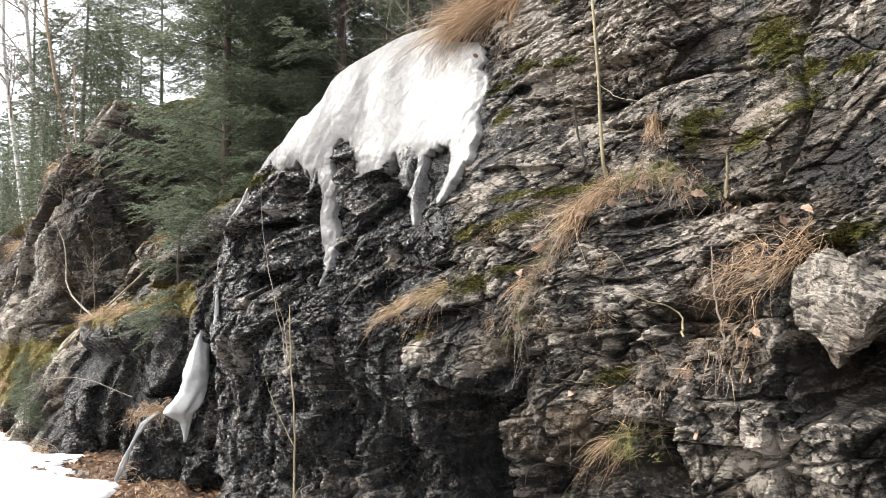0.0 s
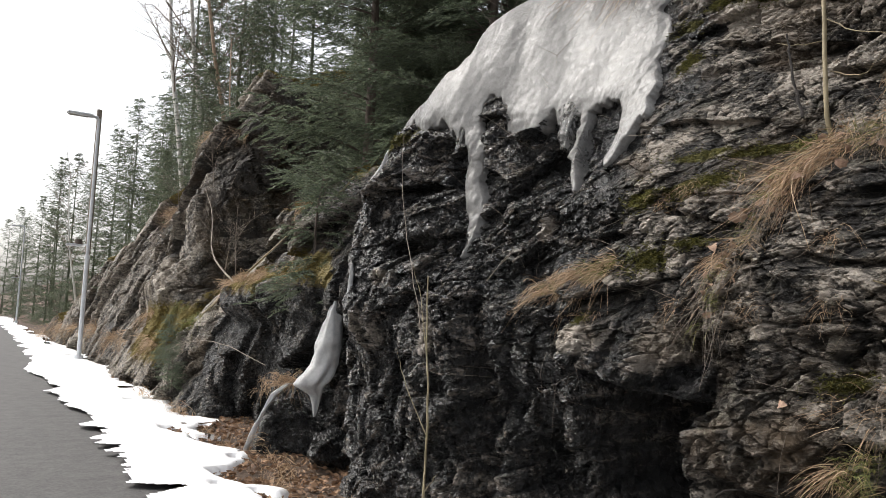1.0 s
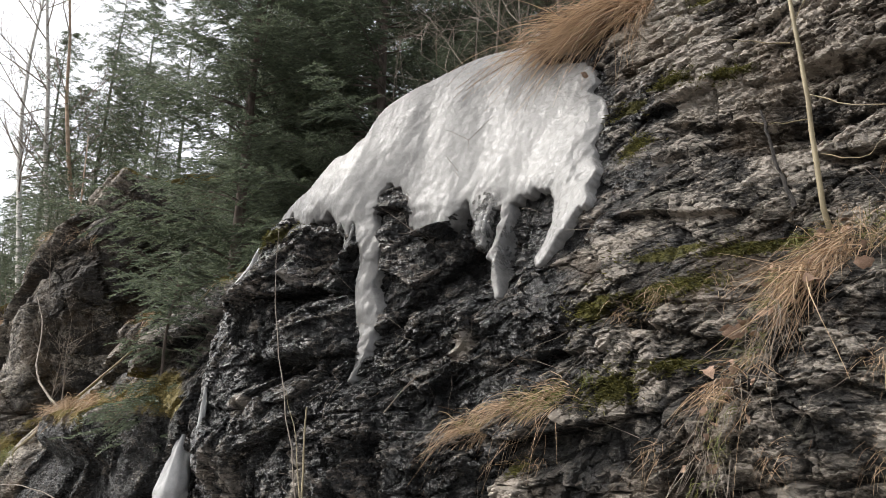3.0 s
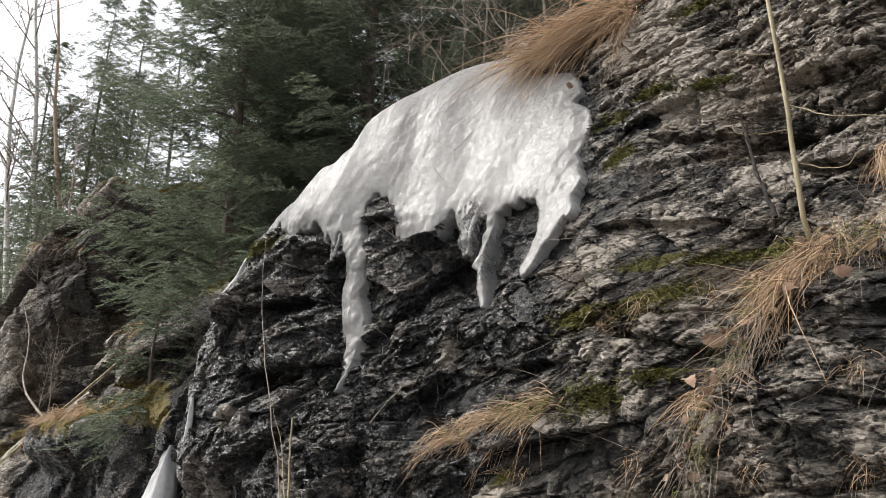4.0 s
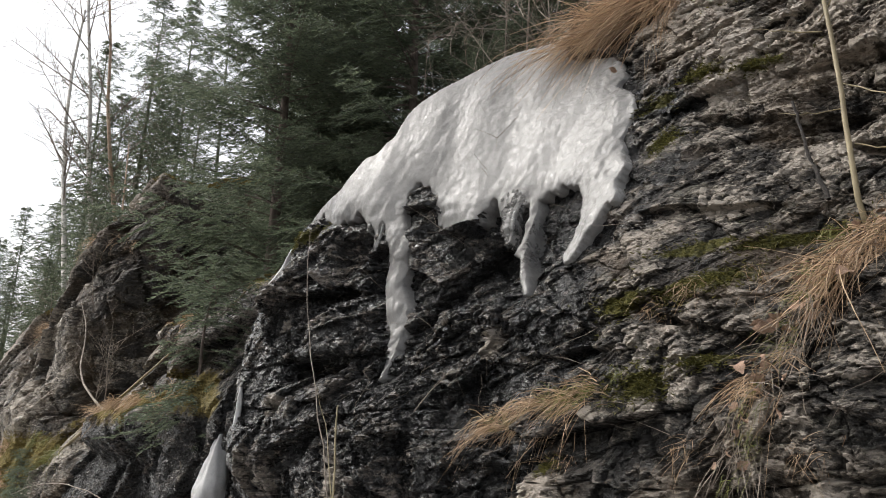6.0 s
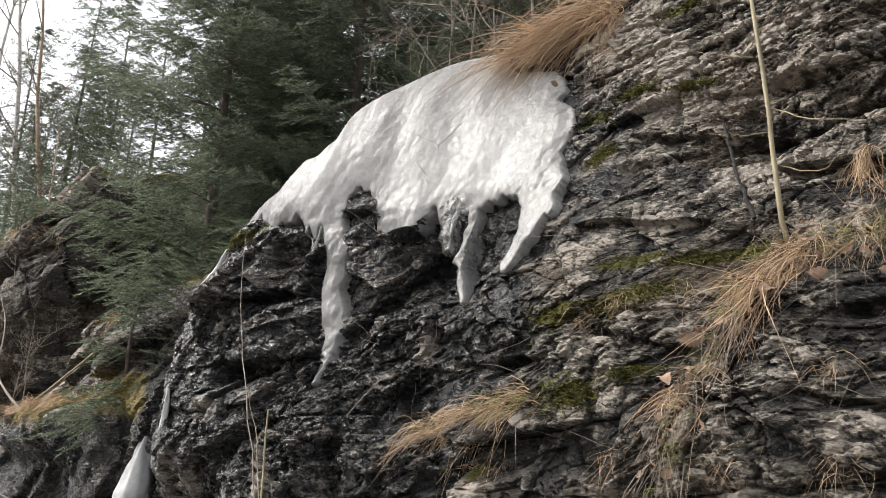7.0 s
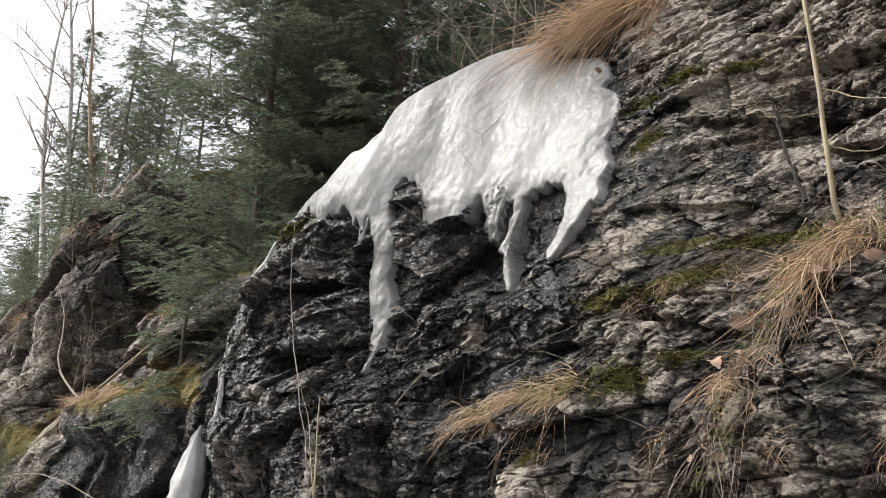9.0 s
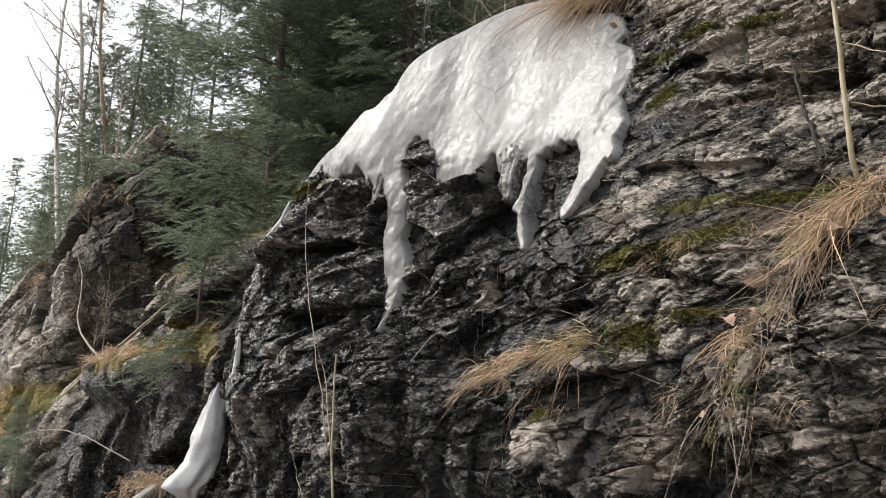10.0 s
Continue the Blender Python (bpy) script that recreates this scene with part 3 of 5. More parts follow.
# darker under the mossy ledge; the tall face's extra 0.3 is painted shade
spread(me, "wet", np.maximum.reduce([0.22 + 0.12 * sm(3.0, 0.5, P[..., 2]), 0.95 * box(Y, S, 5.5, 11.2, -1, 1.62, 0.1), 0.75 * sm(9.6, 7.6, Y), 0.38 * sm(13.2, 11, Y) + 0.3 * box(Y, S, 13.25, 13.8, 1.2, 7, 0.1)]))
spread(me, "moss", 0.5 * sm(-0.25, 0.2, S - top) * sm(7.0, 9.0, Y) * (1 - box(Y, S, 13.2, 14.0, 1.0, 9.0, 0.1)) + 0.62 * box(Y + 0.5 * fbm(S * 4, Y, 3, 261), S + 0.25 * fbm(Y * 2, S * 2, 3, 262), 7.6, 13.5, 1.66, 1.98, 0.2) + 0.5 * box(Y, S, 12.5, 16, 0.4, 1.5, 0.3) + 0.2)
# sunlit flank and shaded face put into the tone: one lighter, one darker
spread(me, "tone", T + 0.12 * sm(13.8, 14.1, Y) - 0.25 * box(Y, S, 13.2, 13.85, 1.2, 8, 0.08))
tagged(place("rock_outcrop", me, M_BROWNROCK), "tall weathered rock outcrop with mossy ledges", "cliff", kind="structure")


def stone(name, at, size, seed, parent=None, turn=(0, 0, 0), point=0.0, moss=0.0, tone=0.6, wet=0.5):
    """A broken block of rock: flat faces cut from a ball."""
    rng = np.random.default_rng(seed)
    bm = bmesh.new()
    bmesh.ops.create_icosphere(bm, subdivisions=5, radius=1.0)
    co = np.array([v.co for v in bm.verts])
    cuts = rng.normal(size=(13, 3))
    cuts /= np.linalg.norm(cuts, axis=1, keepdims=True)
    depth = rng.uniform(0.38, 0.70, 13)
    for n, dp in zip(cuts, depth):
        co = co - np.clip(co @ n - dp, 0, None)[:, None] * n
    co[:, :2] *= (1 - point * np.clip(-co[:, 2:3], 0, 1))
    co += 0.13 * np.stack([fbm(co[:, 1] * 5 + i, co[:, 2] * 8 + seed, 5, seed + i) for i in range(3)], -1)
    for v, c in zip(bm.verts, co):
        v.co = Vector(c * np.array(size))
    me = bpy.data.meshes.new(name)
    bm.to_mesh(me)
    bm.free()
    n = len(me.vertices)
    spread(me, "wet", np.full(n, wet))
    spread(me, "moss", moss + 0.25 * np.clip(co[:, 2], 0, 1))
    spread(me, "tone", np.full(n, tone))
    ob = place(name, me, M_ROCK, parent)
    ob.matrix_basis = pose(*at, *turn)
    return ob


tagged(stone("boulder", (2.52, 7.95, 0.16), (0.36, 0.50, 0.52), 6, None, (0, 0, 20), 0.0, 0.25, 0.4, 0.8), "dark mossy boulder at the foot of the rock", "rock")
tagged(stone("boulder", (2.78, 7.05, 0.12), (0.42, 0.36, 0.34), 9, None, (0, 0, 50), 0.0, 0.1, 0.4, 0.9), "low dark wet boulder against the cliff foot", "rock")
tagged(stone("boulder", (2.80, 0.92, 1.50), (0.27, 0.25, 0.46), 4, None, (20, 0, 15), 0.72, 0.30, 0.85, 0.12), "pale lichen-spotted boulder wedged under the cliff ledge", "rock")

# ---- ground, road, snow ----
def hill(x, y):
    top = np.where(y < 6.3, crest(np.clip(y, -6, 6)), far_crest(np.clip(y, 6.3, 60)))
    rise = sm(2.9, 5.2, x) * (top - 0.35) + 0.42 * soft_over(x - 5.0, 0.6) * sm(200, 60, x)
    return rise + 0.5 * fbm(x * 0.25, y * 0.25, 4, 90) * sm(3, 8, x) + 0.05 * fbm(x * 2, y * 2, 4, 91) * sm(0.9, 1.7, x) * sm(9, 6, x)


def on_hill(x, y):
    return float(hill(np.array([x]), np.array([y]))[0])


xs = np.concatenate([-np.geomspace(900, 5, 30), np.arange(-4.8, 0.4, 0.4), np.arange(0.4, 3.0, 0.05), np.arange(3.0, 30, 0.4), np.geomspace(31, 900, 26)])
ys = np.concatenate([-np.geomspace(900, 6, 26), np.arange(-5.6, 3, 0.2), np.arange(3, 14, 0.06), np.arange(14, 70, 0.5), np.geomspace(72, 1500, 26)])
X, Y = np.meshgrid(xs, ys)
ground = tagged(place("ground", sheet("ground", np.stack([X, Y, hill(X, Y) - 0.015], -1)), M_SOIL), "brown leaf litter and forest soil", "ground", kind="structure")


def road_edge(y):
    return 1.05 + 0.45 * sm(13, 24, y) - 0.2 * sm(35, 60, y) + 0.05 * fbm(y * 1.5, y * 0, 3, 14)


ys = np.concatenate([np.arange(-30, 70, 0.25), np.arange(70, 400, 6)])
us = np.linspace(0, 1, 24)
Y, U = np.meshgrid(ys, us)
X = -4.2 + U * (road_edge(Y) + 4.55)
P = np.stack([X, Y, 0.03 - 0.10 * sm(0.97, 1.0, U) - 0.10 * sm(0.03, 0.0, U) + 0.01 * fbm(X * 2, Y * 0.7, 3, 15)], -1)
road = tagged(place("road", sheet("road", P[:, ::-1]), M_ASPHALT), "grey worn asphalt road with grit", "road", kind="structure")

# melting strip of snow between road and rock
ys, xs = np.concatenate([np.arange(-12, 2, 0.08), np.arange(2.0, 26, 0.03), np.arange(26, 70, 0.1)]), np.arange(0.2, 2.7, 0.03)
Y, X = np.meshgrid(ys, xs)
left = road_edge(Y) - 0.36 - 0.30 * sm(18, 12, Y) + 0.30 * fbm(Y * 1.1, X * 0.8, 4, 33)
right = 1.74 + 0.55 * sm(6.5, 10, Y) - 0.2 * sm(24, 40, Y) + 0.55 * fbm(Y * 1.3, X * 1.6, 4, 34)
F = np.minimum(X - left, right - X) + 0.08 * fbm(X * 3, Y * 2.6, 3, 35) - 0.45 * sm(0.22, 0.40, fbm(X * 2.2, Y * 1.4, 3, 36)) * sm(1.3, 1.6, X)
P = np.stack([X, Y, 0.036 + 0.07 * np.sqrt(np.clip(F + 0.03, 0, 0.3)) - 1.6 * np.clip(-0.03 - F, 0, 0.06) + 0.015 * fbm(X * 3, Y * 3, 3, 37)], -1)
snow = tagged(place("snow_bank", sheet("snow_bank", P[:, ::-1], F > -0.10), M_SNOW), "melting strip of old white snow along the road", "snow", kind="structure")

# ---- ice ----
GRID = 0.008


def ice_points(y, s):
    """The ice's outer skin over the cliff, with its mask blurred at three widths."""
    mask = ice_mask(y, s)
    edge, body, deep = blurred(mask, 1.0), blurred(mask, 7), blurred(mask, 20)
    over = sm(-0.35, 0.15, s - crest(y))
    base = near_cliff(y, s, 0.15 * (1 - body))
    for _ in range(2):      # it hangs straight across the hollows
        base[..., 0] = np.minimum(base[..., 0], blurred(base[..., 0], 24))
    thick = 0.008 + 0.008 * np.sqrt(np.clip(edge * 2 - 1, 0, 1)) + 0.018 * np.clip(body * 2 - 1, 0, 1) + 0.040 * np.clip(deep * 2 - 1, 0, 1)
    way = y - 0.13 * (s - 2.8) + 0.05 * fbm(y * 2, s * 2.2, 2, 49)
    lobes = sum(0.45 * k * bell(way, c, w) for c, w, k in ((5.34, 0.11, 0.040), (5.02, 0.10, 0.045), (4.66, 0.13, 0.040), (4.34, 0.16, 0.045), (3.98, 0.10, 0.015), (3.55, 0.16, 0.035)))
    flow = lobes - 0.02 + 0.010 * fbm(y * 6, s * 4, 3, 57) + 0.04 * fbm(y * 2.0, s * 1.1, 2, 46)
    thick = thick + flow * np.clip(deep * 1.8 - 0.7, 0, 1) * (1 - 0.8 * over) + (0.004 + 0.010 * sm(0.9, 0.6, deep)) * fbm(y * 22, s * 13, 3, 48) * np.clip(edge * 2 - 1, 0, 1)
    thick = np.where(edge > 0.5, thick, 0.008 - 0.24 * (0.5 - edge))
    return base + np.stack([-thick * (1 - 0.6 * over), 0 * y, thick * (0.1 + 0.7 * over)], -1), edge, body


ys, ss = np.arange(3.05, 6.1, GRID), np.arange(1.75, 4.9, GRID)
Y, S = np.meshgrid(ys, ss)
P, edge, body = ice_points(Y, S)
ice = new("ice_sheet", None)
ice.location = (2.8, 4.6, 2.6)
tagged(ice, "white frozen ice sheet hanging over the dark cliff edge", "ice")
fringe = sm(0.95, 0.55, body) * sm(0.0, -0.5, S - crest(Y))
me = sheet("sheet", P - np.array(ice.location), edge > 0.2)
spread(me, "thin", np.clip(np.maximum(0.35 * fringe, 0.95 * np.maximum(bell(Y, 4.05, 0.12) * sm(2.95, 2.75, S), 0.6 * bell(Y, 3.86, 0.12) * sm(2.75, 2.6, S))) * sm(3.6, 3.8, Y), 0, 1))
spread(me, "frost", np.clip(0.75 * sm(4.0, 3.6, Y) + 0.6 * sm(2.9, 3.6, S) + 0.2 * sm(2.5, 2.3, S), 0, 1))
place("sheet", me, M_ICE, ice)


def icicle(name, y, s_top, s_bottom, width, wander, seed, parent, origin, depth=0.011, lift=0.022):
    """A frozen runnel down the rock, knobbly and pointed at its end."""
    rows, cols = 60, 19
    u = np.linspace(0, 1, rows)[:, None]
    a = np.linspace(0, 2 * math.pi, cols)[None, :]
    s = s_top + (s_bottom - s_top) * u + 0 * a
    w = width * (0.8 + 0.9 * fbm(u * 4 + seed, u * 0, 3, seed)) * np.clip((1 - u) * 4, 0, 1) ** 0.6 + 0.003
    yy = y + wander * u + 0.01 * fbm(u * 2, u * 0 + seed, 2, seed + 1) + 0 * a
    b = near_cliff(yy, s, 0.15)
    bx = np.minimum(b[..., 0], b[0, 0, 0] + (b[-1, 0, 0] - b[0, 0, 0]) * u)
    knob = 1 + 0.20 * fbm(u * 7 + 3, np.cos(a) * 0.8 + seed, 3, seed + 2)
    p = np.stack([bx - lift - np.sin(a) * depth * (0.5 + w / width * 0.5) * knob, yy + np.cos(a) * w * knob, b[..., 2]], -1)
    return place(name, sheet(name, p[:, ::-1] - np.array(origin)), M_CLEAR, parent)


o = ice.location
icicle("icicle", 4.06, 2.74, 2.50, 0.016, -0.03, 14, ice, o)
icicle("icicle", 4.93, 2.78, 2.60, 0.014, 0.0, 35, ice, o)
icicle("icicle", 4.02, 2.78, 2.56, 0.012, -0.02, 43, ice, o)
icicle("icicle", 5.05, 2.84, 2.66, 0.013, 0.0, 37, ice, o)


def frozen_flow(name, label, path, seed, at):
    """A thick tongue of ice along a line of (part of the way, x, y, z, half width, half depth)."""
    thing = new(name, None)
    thing.location = at
    tagged(thing, label, "ice")
    rows, cols = 60, 28
    u = np.linspace(0, 1, rows)
    k = np.array(path)
    px, py, pz, w, d = [np.interp(u, k[:, 0], k[:, i])[:, None] for i in range(1, 6)]
    a = np.linspace(0, 2 * math.pi, cols)[None, :]
    kn = 1 + 0.5 * fbm(u[:, None] * 4, np.cos(a) * 1.6 + seed, 4, seed) + 0.35 * fbm(u[:, None] * 1.5, a * 3 * np.sin(a / 2) + seed, 3, seed + 3)
    across = np.array([0.75, -0.66])       # width lies across the view from the road
    p = np.stack([px + across[0] * np.cos(a) * w * kn - 0.66 * np.sin(a) * d * kn, py + across[1] * np.cos(a) * w * kn - 0.75 * np.sin(a) * d * kn, pz + 0 * a], -1)
    place("tongue", sheet("tongue", p - np.array(at)), M_ICE_BRIGHT, thing)
    return thing


frozen_flow("ice_bulge", "white frozen bulge running down beside the cliff corner",
            [(0, 2.88, 7.35, 1.58, .02, .03), (.1, 2.86, 7.36, 1.42, .07, .08), (.35, 2.80, 7.34, 1.12, .115, .09), (.58, 2.78, 7.34, .90, .12, .08), (.70, 2.68, 7.34, .76, .16, .06), (.76, 2.64, 7.36, .70, .15, .05), (.82, 2.72, 7.38, .60, .05, .03), (1, 2.71, 7.38, .40, .012, .015)], 5, (2.7, 7.3, 0.4))
frozen_flow("ice_runnel", "thin grey frozen runnel over a low rock ledge",
            [(0, 2.52, 7.62, .70, .03, .03), (.2, 2.40, 7.66, .60, .036, .03), (.4, 2.32, 7.70, .44, .018, .03), (.6, 2.26, 7.76, .28, .024, .03), (.8, 2.24, 7.84, .14, .032, .03), (1, 2.20, 7.90, -.02, .02, .02)], 8, (2.35, 7.9, 0))
for line, w, tint in ((((5.84, 2.76), (5.88, 2.64), (5.92, 2.50)), 0.020, "white"), (((6.02, 1.82), (6.05, 1.64), (6.06, 1.44)), 0.022, "grey")):
    pts = [face(y, s, 0.01) for y, s in line]
    frozen_flow("ice_streak", "narrow " + tint + " streak of ice on the cliff corner", [(k / 2, *p, w * (0.4, 1, 0.3)[k], 0.015) for k, p in enumerate(pts)], 9, tuple(pts[2]))


# ---- plants ----
def tubes(paths, sides=4):
    """Joined tapering tubes; every path is (points, radius at the start, radius at the end)."""
    V, Fc, n = [], [], 0
    ang = np.arange(sides) * 2 * math.pi / sides
    for pts, r0, r1 in paths:
        pts = np.asarray(pts, float)
        m = len(pts)
        d = np.gradient(pts, axis=0)
        d /= np.linalg.norm(d, axis=1, keepdims=True) + 1e-9
        ref = np.where(np.abs(d[:, 2:3]) > 0.9, np.array([[1.0, 0, 0]]), np.array([[0, 0, 1.0]]))
        e1 = np.cross(d, ref)
        e1 /= np.linalg.norm(e1, axis=1, keepdims=True) + 1e-9
        e2 = np.cross(d, e1)
        rr = np.linspace(r0, r1, m)[:, None, None]
        V.append((pts[:, None] + rr * (np.cos(ang)[None, :, None] * e1[:, None] + np.sin(ang)[None, :, None] * e2[:, None])).reshape(-1, 3))
        i, j = np.meshgrid(np.arange(m - 1), np.arange(sides), indexing="ij")
        k = (j + 1) % sides
        Fc.append(np.stack([n + i * sides + j, n + i * sides + k, n + (i + 1) * sides + k, n + (i + 1) * sides + j], -1).reshape(-1, 4))
        n += m * sides
    return np.concatenate(V), np.concatenate(Fc)


def slivers(base, tip, width):
    """One thin leaf-shaped blade for each pair of ends."""
    base, tip = np.asarray(base, float), np.asarray(tip, float)
    d = tip - base
    side = np.cross(d, RNG.normal(size=d.shape))
    side *= np.asarray(width).reshape(-1, 1) / (np.linalg.norm(side, axis=1, keepdims=True) + 1e-9)
    mid = base + d * 0.45
    V = np.stack([base, mid + side, tip, mid - side], 1).reshape(-1, 3)
    return V, np.arange(len(V)).reshape(-1, 4)


def blades(roots, ways, lengths, droop, width, steps=6):
    """Bent grass blades as narrow ribbons."""
    roots, ways = np.asarray(roots, float), np.asarray(ways, float)
    n = len(roots)
    u = np.linspace(0, 1, steps)[None, :, None]
    L = np.asarray(lengths).reshape(-1, 1, 1)
    c = roots[:, None] + ways[:, None] * L * u + np.array([0, 0, -1.0]) * np.asarray(droop).reshape(-1, 1, 1) * L * u ** 2
    c = c + RNG.normal(0, 0.075, (n, 1, 3)) * L * np.sin(u * 4.2)
    side = np.cross(ways, RNG.normal(size=(n, 3)))
    side /= np.linalg.norm(side, axis=1, keepdims=True) + 1e-9
    w = width * (1 - 0.65 * u ** 2)
    V = np.stack([c - side[:, None] * w, c + side[:, None] * w], 2)
    idx = np.arange(n * steps * 2).reshape(n, steps, 2)
    q = np.stack([idx[:, :-1, 0], idx[:, :-1, 1], idx[:, 1:, 1], idx[:, 1:, 0]], -1).reshape(-1, 4)
    return V.reshape(-1, 3), q


def grass(name, label, line, count, length, way, droop, material, width=0.0012, spread_by=0.03, fan=0.3, category="grass", clump=10):
    """A tuft rooted along a line of points; blades lean together in small clumps."""
    line = np.asarray(line, float)
    k = max(1, count // clump)
    t = RNG.uniform(0, len(line) - 1, k)
    mids = np.stack([np.interp(t, np.arange(len(line)), line[:, i]) for i in range(3)], -1) + RNG.normal(0, spread_by, (k, 3)) * np.array([0.6, 1, 0.8])
    leans = np.asarray(way, float) + RNG.normal(0, fan, (k, 3))
    which = RNG.integers(0, k, count)
    roots = mids[which] + RNG.normal(0, 0.25 * spread_by + 0.004, (count, 3))
    ways = leans[which] + RNG.normal(0, 0.30 * fan, (count, 3))
    ways += RNG.normal(0, 0.6, (count, 3)) * (RNG.uniform(0, 1, (count, 1)) < 0.12)
    ways /= np.linalg.norm(ways, axis=1, keepdims=True)
    at = line.mean(0)
    sizes = (length * RNG.uniform(0.55, 1.1, k))[which] * RNG.uniform(0.5, 1.1, count)
    V, q = blades(roots - at, ways, sizes, droop * RNG.uniform(0.5, 1.4, k)[which] * RNG.uniform(0.8, 1.2, count), width)
    ob = tagged(place(name, mesh_from(name, V, q), material), label, category, kind="stuff")
    ob.location = at
    return ob


def spruce(name, height, radius, seed, label, bare=0.06, needle=0.05, gap=0.30, twig_gap=0.10, droop=0.55, width=0.13, sides=(-1, 1, 0), whorl=(3, 6)):
    rng = np.random.default_rng(seed)
    nb, nt, branches = [], [], []
    hs = np.linspace(0, 1, 9)
    trunk = [(np.stack([0.1 * np.sin(hs * 3 + seed) * hs, 0.1 * np.cos(hs * 2) * hs, hs * height - 0.3], -1), (0.016 if needle < 0.1 else 0.011) * height ** 0.9, 0.008)]
    h = bare * height
    while h < height * 0.985:
        f = 1 - h / height
        for k in range(rng.integers(*whorl)):
            L = radius * (0.25 + 0.75 * f ** 0.8) * rng.uniform(0.45, 1.25) * min(1, f * 6 + 0.1)
            az = rng.uniform(0, 2 * math.pi)
            u = np.linspace(0, 1, 7)
            out = np.array([math.cos(az), math.sin(az), 0])
            lift = rng.uniform(-0.25, 0.3) + 0.5 * (1 - f)
            zc = lift * u - droop * f * u ** 2 + 0.22 * u ** 3
            pts = np.array([0, 0, h]) + out * (u * L)[:, None] + np.array([0, 0, 1.0]) * (zc * L)[:, None]
            branches.append((pts, 0.003 + 0.006 * L, 0.002))
            side = np.cross(out, [0, 0, 1])
            for t in np.linspace(0.28 if L > 0.8 else 0.1, 1.0, max(3, int(L / twig_gap))):
                p = np.array([np.interp(t, u, pts[:, i]) for i in range(3)])
                for sgn in (-1, 1):
                    if rng.uniform() < 0.12:
                        continue
                    tl = (0.13 + 0.34 * L * (1 - t)) * rng.uniform(0.5, 1.3)
                    way = out * rng.uniform(0.5, 0.9) + side * sgn * rng.uniform(0.4, 1.0) + np.array([0, 0, rng.uniform(-0.6, 0.1)])
                    way /= np.linalg.norm(way)
                    cnt = max(4, int(tl / (needle * 0.40)))
                    tt = np.linspace(0, 1, cnt)[:, None]
                    q = p + way * tl * tt + np.array([0, 0, -0.15 * tl]) * tt ** 2
                    for s2 in sides:
                        nway = way * 0.75 + np.cross(way, [0, 0, 1]) * 0.7 * s2 + np.array([0, 0, 0.25 if s2 == 0 else -0.05]) + rng.normal(0, 0.14, (cnt, 3))
                        nb.append(q)
                        nt.append(q + nway * needle * rng.uniform(0.8, 1.3))
        h += gap * rng.uniform(0.7, 1.2) * (0.5 + 0.5 * f)
    tree = tagged(new(name, None), label, "tree", "spruces on the hill")
    place("trunk", mesh_from("trunk", *tubes(trunk, 8), True), M_BARK, tree)
    tagged(place("branchwork", mesh_from("branchwork", *tubes(branches, 3)), M_BARK, tree), kind="stuff")
    nb, nt = np.concatenate(nb), np.concatenate(nt)
    tagged(place("crown", mesh_from("crown", *slivers(nb, nt, np.full(len(nb), needle * width))), M_NEEDLE, tree), kind="stuff")
    return tree


def scaled(x, y, z, turn, size, lean=0.0):
    return pose(x, y, z, lean, 0, turn) @ Matrix.Scale(size, 4)


def bare_shape(seed, height, spread_out, levels, start, kids=(5, 9), wiggle=0.12, up=0.35, thin=0.5, reach=(0.3, 0.6)):
    """Leafless branching: a list of tube paths."""
    rng = np.random.default_rng(seed)
    paths = []

    def grow(p, way, length, r, level):
        m = 7 if level == 0 else 5
        pts, q, d = [p], p.copy(), way / np.linalg.norm(way)
        for i in range(m - 1):
            d = d + rng.normal(0, wiggle, 3) + np.array([0, 0, up * 0.08])
            d /= np.linalg.norm(d)
            q = q + d * length / (m - 1)
            pts.append(q)
        paths.append((np.array(pts), r, r * 0.35 if level < levels else r * 0.4))
        if level == levels:
            return
        for k in range(rng.integers(*kids)):
            t = rng.uniform(0.25, 1.0) if level else rng.uniform(start, 1.0)
            i = t * (m - 1)
            a = int(min(i, m - 2))
            bp = pts[a] + (pts[a + 1] - pts[a]) * (i - a)
            side = rng.normal(size=3)
            side -= side.dot(d) * d
            side /= np.linalg.norm(side)
            grow(bp, d * 0.55 + side * spread_out + np.array([0, 0, up * 0.4]), length * rng.uniform(*(reach if level == 0 else (0.3, 0.6))), r * thin * (1 - 0.5 * t) + 0.0012, level + 1)

    grow(np.zeros(3), np.array([rng.normal(0, 0.1), rng.normal(0, 0.1), 1.0]), height, height * (0.0075 if height > 4 else 0.005) + 0.003, 0)
    return paths


def bare_tree(name, label, seed, height, material, twig, levels=2, start=0.35, kids=(9, 14), spread_out=0.8, up=0.35):
    paths = bare_shape(seed, height, spread_out, levels, start, kids, 0.05, up, 0.4, (0.10, 0.24) if height > 4 else (0.3, 0.6))
    tree = tagged(new(name, None), label, "tree" if height > 4 else "shrub")
    place("trunk", mesh_from("trunk", *tubes(paths[:1], 8), True), material, tree)
    tagged(place("branchwork", mesh_from("branchwork", *tubes(paths[1:], 3)), twig, tree), kind="stuff")
    return tree


